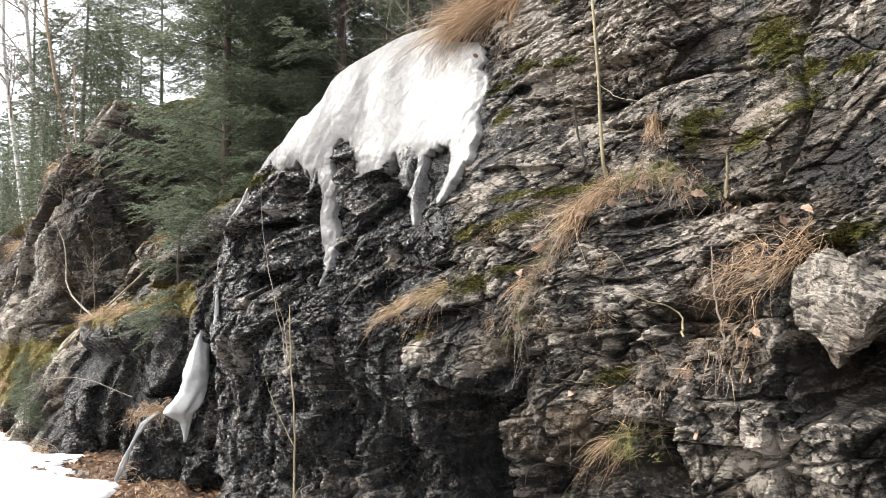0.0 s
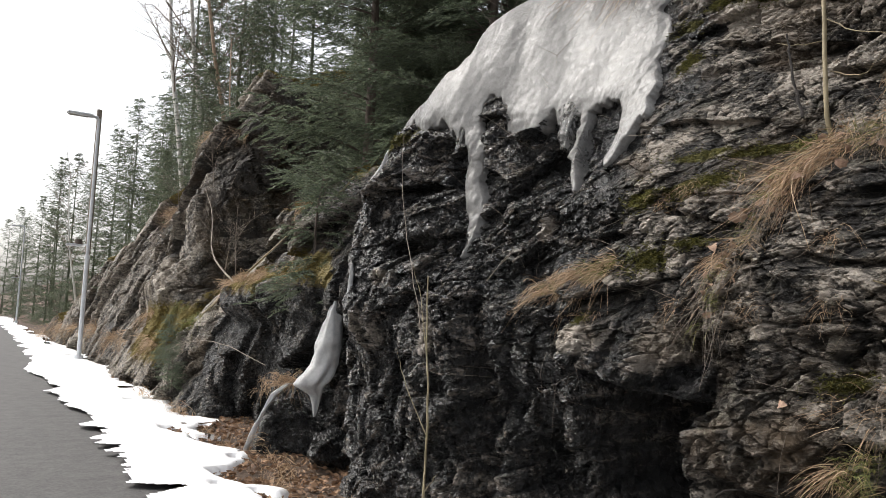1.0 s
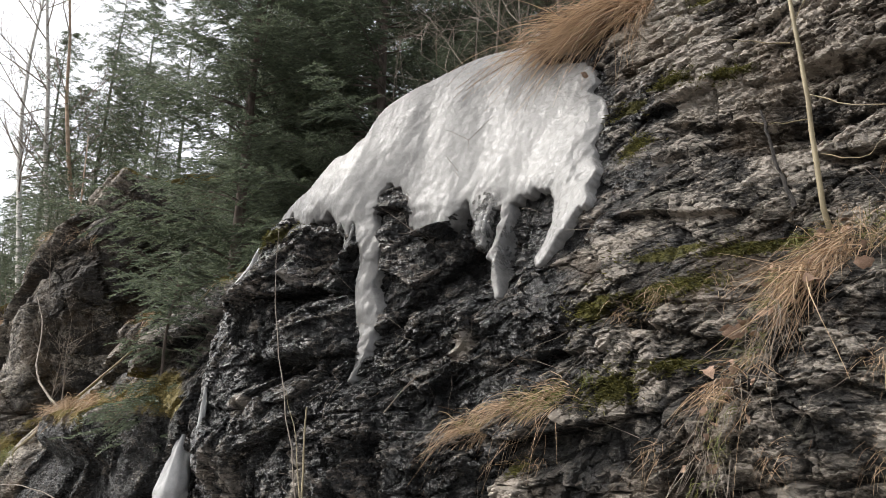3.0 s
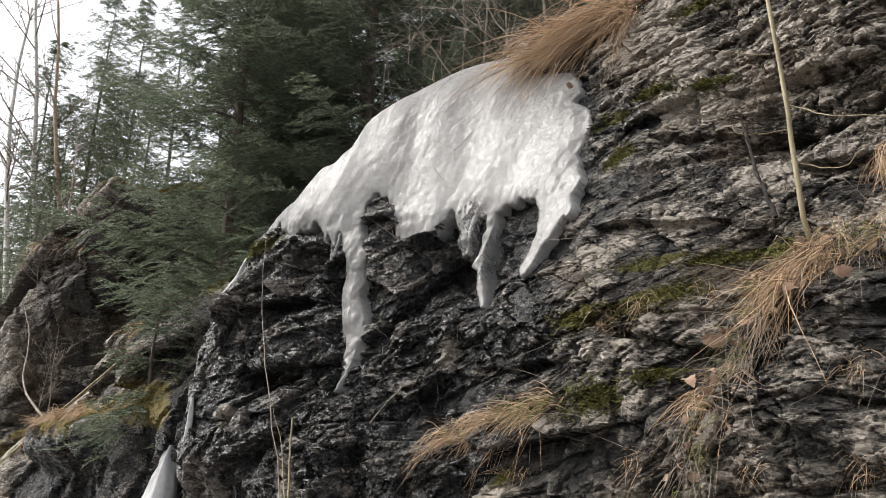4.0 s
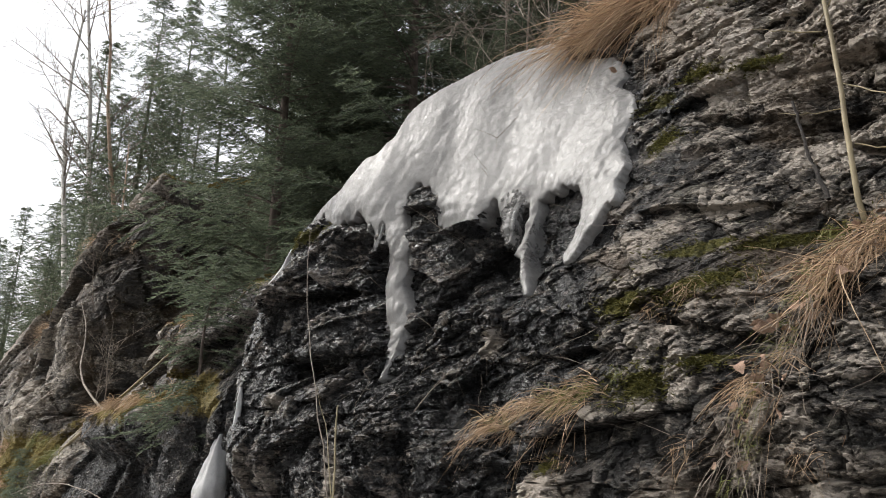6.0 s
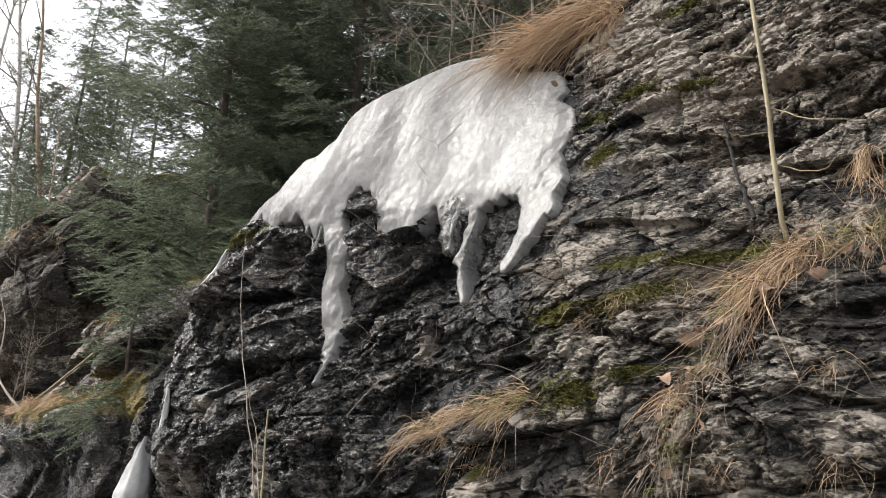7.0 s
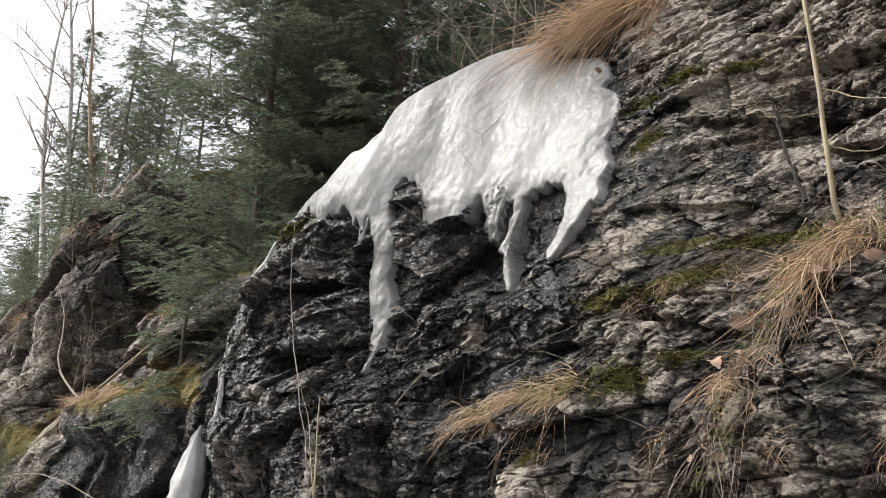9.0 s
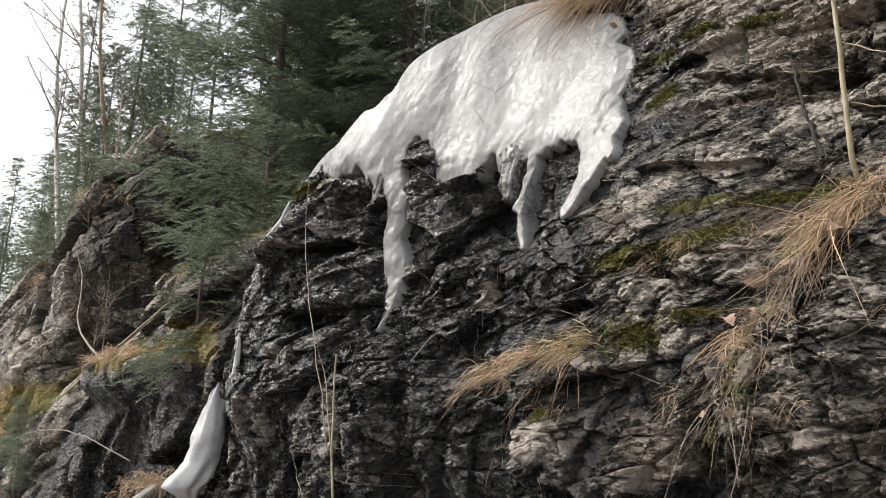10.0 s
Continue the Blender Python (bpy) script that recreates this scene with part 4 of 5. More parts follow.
# spruces behind the cliff
DARK_SPRUCE = "dense dark green spruce on the slope behind the cliff"
tree_a = spruce("spruce", 9.5, 2.2, 1, DARK_SPRUCE, 0.20, 0.060, 0.26, 0.085, 0.6, 0.105, whorl=(4, 8))
tree_b = spruce("spruce", 8.0, 2.2, 2, DARK_SPRUCE, 0.03, 0.060, 0.26, 0.085, 0.6, 0.105, whorl=(4, 7))
tree_a.matrix_basis = scaled(4.25, 9.8, on_hill(4.25, 9.8) - 0.6, 0, 0.95)
tree_b.matrix_basis = scaled(5.5, 8.6, on_hill(5.5, 8.6) - 0.6, 0, 1.0)
for i, (x, y, turn, size) in enumerate([(7.2, 11.2, 70, 1.0), (4.7, 8.3, 140, 0.42), (7.4, 7.6, 200, 0.95), (8.8, 9.4, 300, 1.1), (7.2, 5.8, 250, 0.75), (5.6, 7.0, 40, 0.5),
                                        (9.0, 6.4, 10, 0.9), (5.2, 6.5, 95, 0.28), (9.4, 12.0, 120, 1.1), (5.3, 10.6, 210, 0.85), (5.9, 12.1, 30, 0.75), (6.6, 12.8, 160, 0.95), (5.3, 11.8, 270, 0.42), (5.9, 11.2, 330, 0.75)]):
    copy_thing((tree_a, tree_b)[i % 2], scaled(x, y, on_hill(x, y) - 0.5, turn, size))
young = spruce("young_spruce", 1.55, 0.62, 3, "small young spruce growing on a rock ledge", 0.02, 0.046, 0.15, 0.065, 0.55, 0.10)
young.matrix_basis = scaled(2.93, 8.0, 1.50, 0, 1.08)
copy_thing(young, scaled(3.5, 9.3, 2.55, 80, 0.5))
tagged(copy_thing(young, scaled(2.25, 11.9, 0.42, 150, 0.40)), "low green spruce bush at the foot of the rock")
tagged(copy_thing(young, scaled(2.2, 11.4, 0.30, 250, 0.34)), "low green spruce bush at the foot of the rock")
tagged(copy_thing(young, scaled(2.35, 12.5, 0.65, 50, 0.38)), "low green spruce bush at the foot of the rock")

# the wood further along the hill
far_a = spruce("far_spruce", 11.0, 1.9, 5, "tall spruce in the wood along the hillside", 0.06, 0.12, 0.48, 0.18, 0.45, 0.085)
far_b = spruce("far_spruce", 9.0, 1.7, 6, "tall spruce in the wood along the hillside", 0.06, 0.12, 0.48, 0.18, 0.45, 0.085)
# far crowns and trunks take paler colours that imitate haze
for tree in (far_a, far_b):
    tree.children[2].data.materials[0] = M_NEEDLE_HAZE
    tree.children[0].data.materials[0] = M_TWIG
rng = np.random.default_rng(12)
spots = []
for i in range(900):
    x, y = rng.uniform(3.5, 34), rng.uniform(17, 105)
    if x < (2.5 + 0.13 * y if y > 30 else 0.42 * y) or any((x - a) ** 2 + (y - b) ** 2 < 2.6 ** 2 + 0.02 * y for a, b in spots):
        continue
    spots.append((x, y))
far_a.matrix_basis = scaled(*spots[0], on_hill(*spots[0]) - 0.4, 0, 1.0)
far_b.matrix_basis = scaled(*spots[1], on_hill(*spots[1]) - 0.4, 0, 1.0)
for i, (x, y) in enumerate(spots[2:150]):
    copy_thing((far_a, far_b)[i % 2], scaled(x, y, on_hill(x, y) - 0.4, rng.uniform(0, 360), rng.uniform(0.45, 1.15)))

birch = bare_tree("birch", "tall slender birch with white bark and bare twigs", 21, 12.5, M_BIRCH, M_TWIG, 2, 0.40, (13, 17), 0.7, 0.2)
birch.matrix_basis = scaled(5.05, 24.0, on_hill(5.05, 24) - 0.4, 0, 1.0)
grey_tree = bare_tree("bare_tree", "slender bare tree with pale reddish bark on the hillside", 22, 10.0, M_PINE, M_TWIG, 2, 0.30, (12, 15), 0.7, 0.3)
grey_tree.matrix_basis = scaled(6.0, 22.0, on_hill(6.0, 22) - 0.4, 0, 1.0)
for i, (x, y, turn, size) in enumerate([(6.3, 25.5, 100, 1.05), (5.2, 20.2, 40, 0.45), (3.6, 36, 20, 0.6)]):
    copy_thing((birch, grey_tree)[i % 2], scaled(x, y, on_hill(x, y) - 0.4, turn, size))
for i, (x, y, turn, size) in enumerate([(7.4, 33, 10, 1.1), (6.3, 36, 80, 1.15), (8.6, 31, 150, 1.1), (6.0, 42, 220, 1.1), (5.2, 36, 300, 0.95), (4.9, 45, 30, 1.0), (4.2, 50, 100, 0.95), (7.0, 30, 20, 0.9),
                                        (4.0, 58, 190, 1.05), (5.6, 56, 250, 1.1), (3.4, 66, 310, 0.9), (2.9, 75, 0, 1.0), (4.6, 68, 45, 1.1), (1.8, 88, 10, 1.1), (3.0, 95, 70, 1.1), (5.6, 31.5, 130, 0.8),
                                        (6.2, 33.5, 260, 0.95), (4.7, 21, 20, 0.55), (5.5, 20, 100, 0.55), (6.3, 21.5, 200, 0.75), (5.1, 23.5, 300, 0.7), (4.3, 24.2, 50, 0.5), (6.8, 19, 140, 0.75), (4.0, 22, 250, 0.32), (5.9, 25.5, 330, 0.85), (7.3, 23, 80, 0.95), (5.9, 18, 10, 0.5), (7.4, 17.5, 60, 0.75), (3.9, 27, 190, 0.5), (4.9, 27.5, 270, 0.7), (5.0, 40, 340, 0.9), (7.4, 38, 60, 1.2), (3.4, 54, 200, 0.7), (2.4, 70, 240, 0.8), (4.4, 40.5, 80, 0.6), (3.6, 47, 10, 0.55), (5.6, 21.5, 15, 0.95), (6.3, 24, 75, 1.1), (5.5, 26.5, 165, 1.1), (6.9, 22.5, 225, 0.95), (7.6, 25, 285, 1.15)]):
    copy_thing((far_a, far_b)[i % 2], scaled(x, y, on_hill(x, y) - 0.4, turn, size))

# bare shrubs above the ice
shrub_a = bare_tree("bare_shrub", "leafless tangled shrub on the slope above the ice", 31, 1.7, M_TWIG, M_TWIG, 3, 0.1, (5, 8), 0.9, 0.1)
shrub_b = bare_tree("bare_shrub", "leafless tangled shrub on the slope above the ice", 32, 2.1, M_TWIG, M_TWIG, 3, 0.1, (5, 8), 0.9, 0.1)
shrub_a.matrix_basis = scaled(3.9, 5.6, on_hill(3.9, 5.6) + 0.5, 0, 1.0)
shrub_b.matrix_basis = scaled(4.3, 5.0, on_hill(4.3, 5.0) + 0.3, 0, 1.0)
for i, (x, y, turn, size) in enumerate([(4.0, 4.5, 50, 1.0), (4.7, 5.8, 160, 1.3), (3.8, 6.3, 240, 0.9), (4.4, 4.1, 300, 0.9), (4.9, 4.6, 80, 1.4), (5.4, 5.4, 200, 1.6), (4.2, 6.9, 20, 0.9), (5.2, 6.2, 120, 1.5), (3.9, 5.1, 310, 1.1), (4.2, 5.5, 130, 1.2), (3.75, 4.2, 15, 0.8), (4.5, 5.2, 275, 1.3), (4.0, 6.0, 60, 1.0), (4.6, 6.4, 190, 1.3), (4.1, 3.7, 100, 0.8), (4.6, 3.9, 220, 1.1), (3.8, 5.9, 140, 0.7), (5.0, 5.2, 30, 1.6)]):
    copy_thing((shrub_a, shrub_b)[i % 2], scaled(x, y, on_hill(x, y) + 0.2, turn, size, 8 * (i % 3 - 1)))

# straw on the crest, hanging over the ice
L1 = [tuple(face(y, float(crest(np.array(y))) - 0.13, 0.06)) for y in (3.40, 3.54, 3.70, 3.88)]
grass("grass_tuft", "long dry straw hanging over the top of the ice", L1, 950, 0.72, (-0.42, 0.84, 0.14), 0.74, M_STRAW, 0.0023, 0.05, 0.26, "grass", 7)
grass("grass_tuft", "dry straw drooping down beside the ice", [tuple(face(y, 3.92, 0.05)) for y in (3.36, 3.5)], 130, 0.42, (-0.30, 0.15, -0.35), 0.6, M_STRAW, 0.0016, 0.05, 0.25)
grass("grass_tuft", "dry straw on the crest of the cliff", [tuple(face(y, float(crest(np.array(y))) + 0.1, 0.03)) for y in (2.95, 3.2, 3.45)], 420, 0.36, (-0.5, 0.6, 0.4), 0.7, M_STRAW, 0.0017, 0.05, 0.3)
grass("grass_tuft", "short green grass at the foot of the straw", L1[2:], 120, 0.16, (-0.5, 0.6, 0.3), 0.7, M_GRASS, 0.0014, 0.04, 0.3)
grass("grass_tuft", "thin dry grass along the crest behind the ice", [(3.6, 3.8, 4.0), (3.35, 4.6, 3.75), (3.1, 5.2, 3.4)], 150, 0.22, (-0.2, 0.2, 0.9), 0.4, M_STRAW, 0.001, 0.05, 0.5)
# tuft on the ledge
L2 = [tuple(face(y, s, 0.02)) for y, s in ((3.05, 1.69), (3.30, 1.68), (3.55, 1.63), (3.72, 1.55))]
grass("grass_tuft", "dry straw tuft drooping from a rock ledge", L2, 460, 0.25, (-0.42, 0.80, 0.12), 0.85, M_STRAW, 0.0015, 0.03, 0.34, "grass", 5)
grass("grass_tuft", "green grass among the straw on the ledge", L2, 260, 0.14, (-0.5, 0.4, 0.5), 0.8, M_GRASS, 0.0012, 0.03, 0.4)
# the strip of roots and straw that slants down the face
strip = [(2.36, 2.32), (2.36, 2.14), (2.40, 1.98), (2.45, 1.82), (2.48, 1.66), (2.52, 1.46)]
L3 = [tuple(face(y, s, 0.03)) for y, s in strip]
hank = [tuple(face(y, s, 0.04)) for y, s in ((2.24, 2.24), (2.31, 2.16), (2.36, 2.06))]
grass("grass_strip", "long dry straw hank trailing down the rock", hank, 420, 0.36, (-0.50, 0.26, -0.50), 0.32, M_STRAW, 0.0015, 0.03, 0.24, "grass", 6)
grass("grass_strip", "short mixed grass growing on a sloping ledge", L3, 300, 0.13, (-0.6, 0.2, 0.3), 0.8, M_GRASS, 0.0012, 0.03, 0.4)
grass("grass_strip", "dry yellow grass fanning from the end of the strip", L3[3:5], 200, 0.20, (-0.45, 0.45, -0.25), 0.5, M_STRAW, 0.0013, 0.03, 0.4)
grass("root_tangle", "brown tangle of thin roots and twigs on the rock", L3, 190, 0.30, (-0.30, 0.12, -0.55), 0.25, M_TWIG, 0.0013, 0.035, 0.32, "roots", 2)
L4 = [tuple(face(y, s, 0.03)) for y, s in ((1.55, 2.06), (1.85, 2.22), (2.0, 2.30), (2.15, 2.28), (2.30, 2.26))]
grass("grass_strip", "dry grass and leaves on the upper ledge", L4, 460, 0.16, (-0.6, 0.1, 0.05), 0.8, M_STRAW, 0.0012, 0.04, 0.5, "grass", 4)
grass("grass_strip", "short green grass along the upper ledge", L4, 380, 0.11, (-0.6, 0.1, 0.4), 0.7, M_GRASS, 0.0012, 0.04, 0.5, "grass", 5)
grass("root_tangle", "brown roots hanging from the upper ledge", L4, 220, 0.26, (-0.35, 0.05, -0.5), 0.3, M_TWIG, 0.0013, 0.04, 0.35, "roots", 2)
grass("grass_tuft", "bleached straw hanging from a crack in the rock", [tuple(face(2.12, 2.64, 0.05)), tuple(face(2.06, 2.66, 0.05))], 120, 0.24, (-0.35, 0.1, -0.6), 0.3, M_STRAW, 0.0016, 0.015, 0.2)
L5 = [tuple(face(y, s, 0.05)) for y, s in ((1.05, 1.80), (1.25, 1.74), (1.4, 1.66))]
grass("grass_tuft", "bleached straw tangle hanging beside the boulder", L5, 420, 0.25, (-0.35, 0.6, -0.05), 0.5, M_STRAW, 0.0012, 0.06, 0.5, "grass", 4)
L6 = [tuple(face(y, s, 0.04)) for y, s in ((1.35, 1.40), (1.55, 1.30), (1.75, 1.20), (1.9, 1.12))]
grass("grass_strip", "dead grass and roots on a slanting ledge", L6, 220, 0.14, (-0.5, 0.3, -0.1), 0.7, M_STRAW, 0.0011, 0.06, 0.5, "grass", 4)
grass("root_tangle", "brown roots hanging from the slanting ledge", L6, 70, 0.24, (-0.4, 0.2, -0.4), 0.5, M_TWIG, 0.0013, 0.05, 0.6, "roots", 2)
L7 = [tuple(face(y, s, 0.05)) for y, s in ((1.78, 0.93), (1.9, 0.90), (2.0, 0.88))]
grass("grass_tuft", "pale straw tuft at the edge of the hollow", L7, 240, 0.20, (-0.35, 0.5, -0.05), 0.7, M_STRAW, 0.0012, 0.05, 0.4)
grass("grass_tuft", "short green grass and moss at the edge of the hollow", L7, 420, 0.09, (-0.5, 0.2, 0.5), 0.7, M_GRASS, 0.0013, 0.05, 0.5)
for y, s, n in ((2.0, 2.5, 90), (2.1, 1.80, 70), (2.04, 1.53, 60), (2.3, 1.50, 40), (2.72, 1.5, 60), (2.95, 2.0, 60), (2.6, 2.1, 60), (2.8, 2.08, 60), (3.3, 1.45, 50)):
    grass("grass_wisp", "small withered wisp of grass in a rock crack", [tuple(face(y - 0.03, s)), tuple(face(y + 0.03, s))], n, 0.11, (-0.5, 0.1, -0.3), 0.6, M_STRAW, 0.0008, 0.03, 0.6, "grass", 2)

# moss cushions
for my, mz, a, b in MOSS:
    n = int(80000 * a * b) + 300
    yy, zz = my + RNG.normal(0, a * 0.62, n), mz + RNG.normal(0, b * 0.7, n)
    keep = fbm(yy * 11, zz * 16, 3, 97) > -0.06        # patchy
    yy, zz, n = yy[keep], zz[keep], int(keep.sum())
    zz = zz + 0.15 * (my - yy)
    root = near_cliff(yy, zz)
    tip = root + np.stack([-RNG.uniform(0.005, 0.024, n), RNG.normal(0, 0.011, n), RNG.uniform(-0.018, 0.012, n)], -1)
    at = root.mean(0)
    ob = place("moss_cushion", mesh_from("moss_cushion", *slivers(root - at + np.array([0.006, 0, 0]), tip - at, np.full(n, 0.003))), M_MOSS)
    ob.location = at
    tagged(ob, "yellow-green moss cushion clinging to the rock", "moss", kind="stuff")


# dead leaves
def leaf_mesh(seed):
    rng = np.random.default_rng(seed)
    u = np.linspace(0, 1, 11)
    w = 0.32 * np.sin(math.pi * np.clip(u, 0.02, 0.98) ** 0.8) ** 0.8 * (1 + 0.18 * np.sin(u * 19 + seed))
    curl = 0.25 * np.sin(u * 3 + seed)
    V = np.concatenate([np.stack([u - 0.5, w * s, curl + 0.25 * abs(s) * w + rng.normal(0, 0.02, 11)], -1) for s in (-1, 0, 1)])
    q = [(r * 11 + i, r * 11 + i + 1, (r + 1) * 11 + i + 1, (r + 1) * 11 + i) for r in (0, 1) for i in range(10)]
    return mesh_from("dead_leaf", V, q, True)


leaf_kinds = [leaf_mesh(i) for i in range(4)]
for lm in leaf_kinds:
    lm.materials.append(M_LEAF)
rng = np.random.default_rng(5)


def leaf(p, size, label="curled pale brown dead leaf caught on the rock"):
    ob = tagged(new("dead_leaf", leaf_kinds[rng.integers(4)]), label, "leaf", "dead leaves on the cliff")
    ob.matrix_basis = pose(*p, rng.uniform(20, 80), rng.uniform(-30, 30), rng.uniform(0, 360)) @ Matrix.Scale(size, 4)


for y, s, size in ((2.50, 1.89, .075), (2.47, 1.93, .06), (2.53, 1.74, .07), (2.29, 2.05, .075), (1.94, 1.01, .08), (2.2, 2.2, .06), (2.12, 2.24, .07), (2.05, 2.2, .06), (1.98, 2.12, .06), (2.16, 2.12, .07),
                   (1.85, 2.2, .07), (1.75, 2.12, .08), (1.5, 2.0, .06), (1.62, 2.05, .05), (1.3, 1.95, .08), (1.2, 1.9, .07), (1.1, 1.93, .06), (1.42, 1.35, .07), (1.3, 1.4, .06), (1.6, 1.22, .05),
                   (2.1, 1.12, .05), (1.35, 1.2, .05), (2.4, 1.95, .05), (1.55, 0.95, .05)):
    leaf(face(y, s, 0.06), size)
leaf(face(3.62, 3.47, 0.09), 0.05, "small dark dead leaf frozen onto the ice")
line = np.linspace(0, 5, 36)
for i, t in enumerate(line):
    y, s = [np.interp(t, range(6), [k[j] for k in strip]) for j in (0, 1)]
    leaf(face(y + rng.normal(0, 0.05), s + rng.normal(0, 0.05), 0.045), rng.uniform(0.03, 0.05))


# ---- stems and sticks ----
def curve(points, n=16):
    """A smooth line through the points."""
    k = np.asarray(points, float)
    k = np.concatenate([[2 * k[0] - k[1]], k, [2 * k[-1] - k[-2]]])
    t = np.linspace(0, len(k) - 3 - 1e-6, n)
    i, u = t.astype(int), (t % 1)[:, None]
    p0, p1, p2, p3 = k[i], k[i + 1], k[i + 2], k[i + 3]
    return 0.5 * (2 * p1 + (p2 - p0) * u + (2 * p0 - 5 * p1 + 4 * p2 - p3) * u ** 2 + (3 * p1 - p0 - 3 * p2 + p3) * u ** 3)


def sapling(label, stem, r0, r1, twigs, material=None, wig=0.003):
    at = np.array(stem[0])
    ob = tagged(new("sapling", None), label, "sapling")
    ob.location = at
    pts = curve(stem) - at
    pts[1:-1] += RNG.normal(0, wig, (len(pts) - 2, 3))
    place("stem", mesh_from("stem", *tubes([(pts, r0, r1)], 8), True), material or M_STEM, ob)
    for i, tw in enumerate(twigs):
        p = curve(tw, 10) - at
        p[1:] += RNG.normal(0, 0.003, (9, 3))
        place("twig", mesh_from("twig", *tubes([(p, min(0.0032, r1 * 0.6 + 0.001), 0.0008)], 5), True), material or M_STEM, ob)
    return ob


sx, sy, sz = 3.10, 2.33, 2.30
sapling("straight pale green young tree stem growing from the ledge", [(3.20, 2.27, 2.20), (3.11, 2.34, 2.32), (3.11, 2.37, 2.60), (3.16, 2.405, 3.0), (3.20, 2.45, 3.4), (3.28, 2.54, 4.4)], 0.0125, 0.008,
        [[(sx + 0.04, sy + 0.03, sz + 0.33), (sx + 0.05, sy - 0.12, sz + 0.28), (sx + 0.05, sy - 0.2, sz + 0.36)], [(sx + 0.08, sy + 0.07, sz + 0.5), (sx + 0.02, sy + 0.2, sz + 0.5), (sx + 0.02, sy + 0.3, sz + 0.54)],
         [(sx + 0.09, sy + 0.09, sz + 0.62), (sx - 0.02, sy - 0.15, sz + 0.45), (sx - 0.1, sy - 0.45, sz + 0.35)], [(sx + 0.16, sy + 0.16, sz + 0.9), (sx + 0.1, sy + 0.32, sz + 0.95), (sx + 0.08, sy + 0.42, sz + 1.0)],
         [(sx + 0.16, sy + 0.17, sz + 0.95), (sx + 0.1, sy, sz + 1.1), (sx + 0.08, sy - 0.1, sz + 1.14)]])
sapling("thin young stem rising from the ground before the rock", [(2.12, 4.2, -0.02), (2.14, 4.24, 0.5), (2.12, 4.2, 0.95), (2.16, 4.32, 1.3), (2.2, 4.4, 1.66)], 0.0085, 0.004,
        [[(2.12, 4.2, 0.72), (2.1, 4.45, 1.0), (2.12, 4.62, 1.2)], [(2.12, 4.2, 0.55), (2.0, 4.0, 0.5), (1.95, 3.9, 0.42)], [(2.13, 4.25, 1.15), (2.2, 4.5, 1.55), (2.2, 4.62, 1.75)], [(2.12, 4.2, 0.4), (2.05, 3.95, 0.55)]])
sapling("long thin whip leaning along the rock", [(2.16, 4.35, 1.2), (2.25, 4.7, 1.7), (2.36, 5.05, 2.1), (2.45, 5.3, 2.5), (2.5, 5.4, 2.78)], 0.0032, 0.0018, [], M_TWIG, 0.004)
sapling("thin bare twig slanting up the rock", [(2.36, 4.55, 1.25), (2.5, 4.3, 1.58), (2.62, 4.12, 1.82)], 0.006, 0.002, [[(2.58, 4.18, 1.75), (2.55, 3.98, 1.84)]], M_TWIG)
sapling("dead broken branch lying on the rock", [(3.02, 2.42, 2.40), (3.06, 2.5, 2.62), (3.10, 2.56, 2.86)], 0.009, 0.005, [], M_DARKWOOD, 0.002)
sapling("short broken twig standing on the ledge", [tuple(face(1.62, 2.1, 0.02)), tuple(face(1.6, 2.3, 0.1))], 0.010, 0.006, [], M_STEM)
sapling("thin bare twig standing below the upper ledge", [tuple(face(1.45, 1.35, 0.1)), tuple(face(1.5, 1.55, 0.12)), tuple(face(1.55, 1.8, 0.12))], 0.006, 0.003, [], M_TWIG)
sapling("pale dead stick leaning on the ledge", [tuple(face(1.62, 1.38, 0.1)), tuple(face(1.72, 1.5, 0.1)), tuple(face(1.85, 1.58, 0.12))], 0.006, 0.003, [], M_STEM)
sapling("dead grey branch leaning on the mossy ledge", [(2.62, 12.2, 1.15), (2.75, 10.5, 1.75), (2.95, 9.0, 2.36)], 0.022, 0.009, [], M_STEM)
sapling("dead grey branch leaning on the mossy ledge", [(3.0, 8.5, 2.45), (3.1, 8.1, 2.68), (3.2, 7.8, 2.9)], 0.018, 0.007, [], M_STEM)
sapling("bare curved branch over the rock gully", [(2.75, 10.4, 1.7), (2.7, 11.6, 2.2), (2.9, 12.6, 2.9), (2.9, 13.2, 3.4)], 0.016, 0.004, [[(2.8, 12.0, 2.5), (2.6, 12.4, 2.9), (2.7, 12.8, 3.3)], [(2.75, 11.3, 2.0), (2.5, 11.8, 2.4)]], M_TWIG)
sapling("bare bent branch across the low rock", [(2.6, 8.6, 0.8), (2.3, 9.4, 1.0), (2.2, 10.6, 0.95), (2.1, 11.4, 0.8)], 0.006, 0.003, [[(2.3, 9.4, 1.0), (2.2, 9.2, 0.8)]], M_TWIG)

sapling("thin dark looped root hanging at the mouth of the hollow", [(2.56, 2.50, 0.50), (2.47, 2.47, 0.64), (2.46, 2.42, 0.74), (2.48, 2.34, 0.77), (2.58, 2.29, 0.75)], 0.006, 0.004, [], M_DARKWOOD, 0.002)

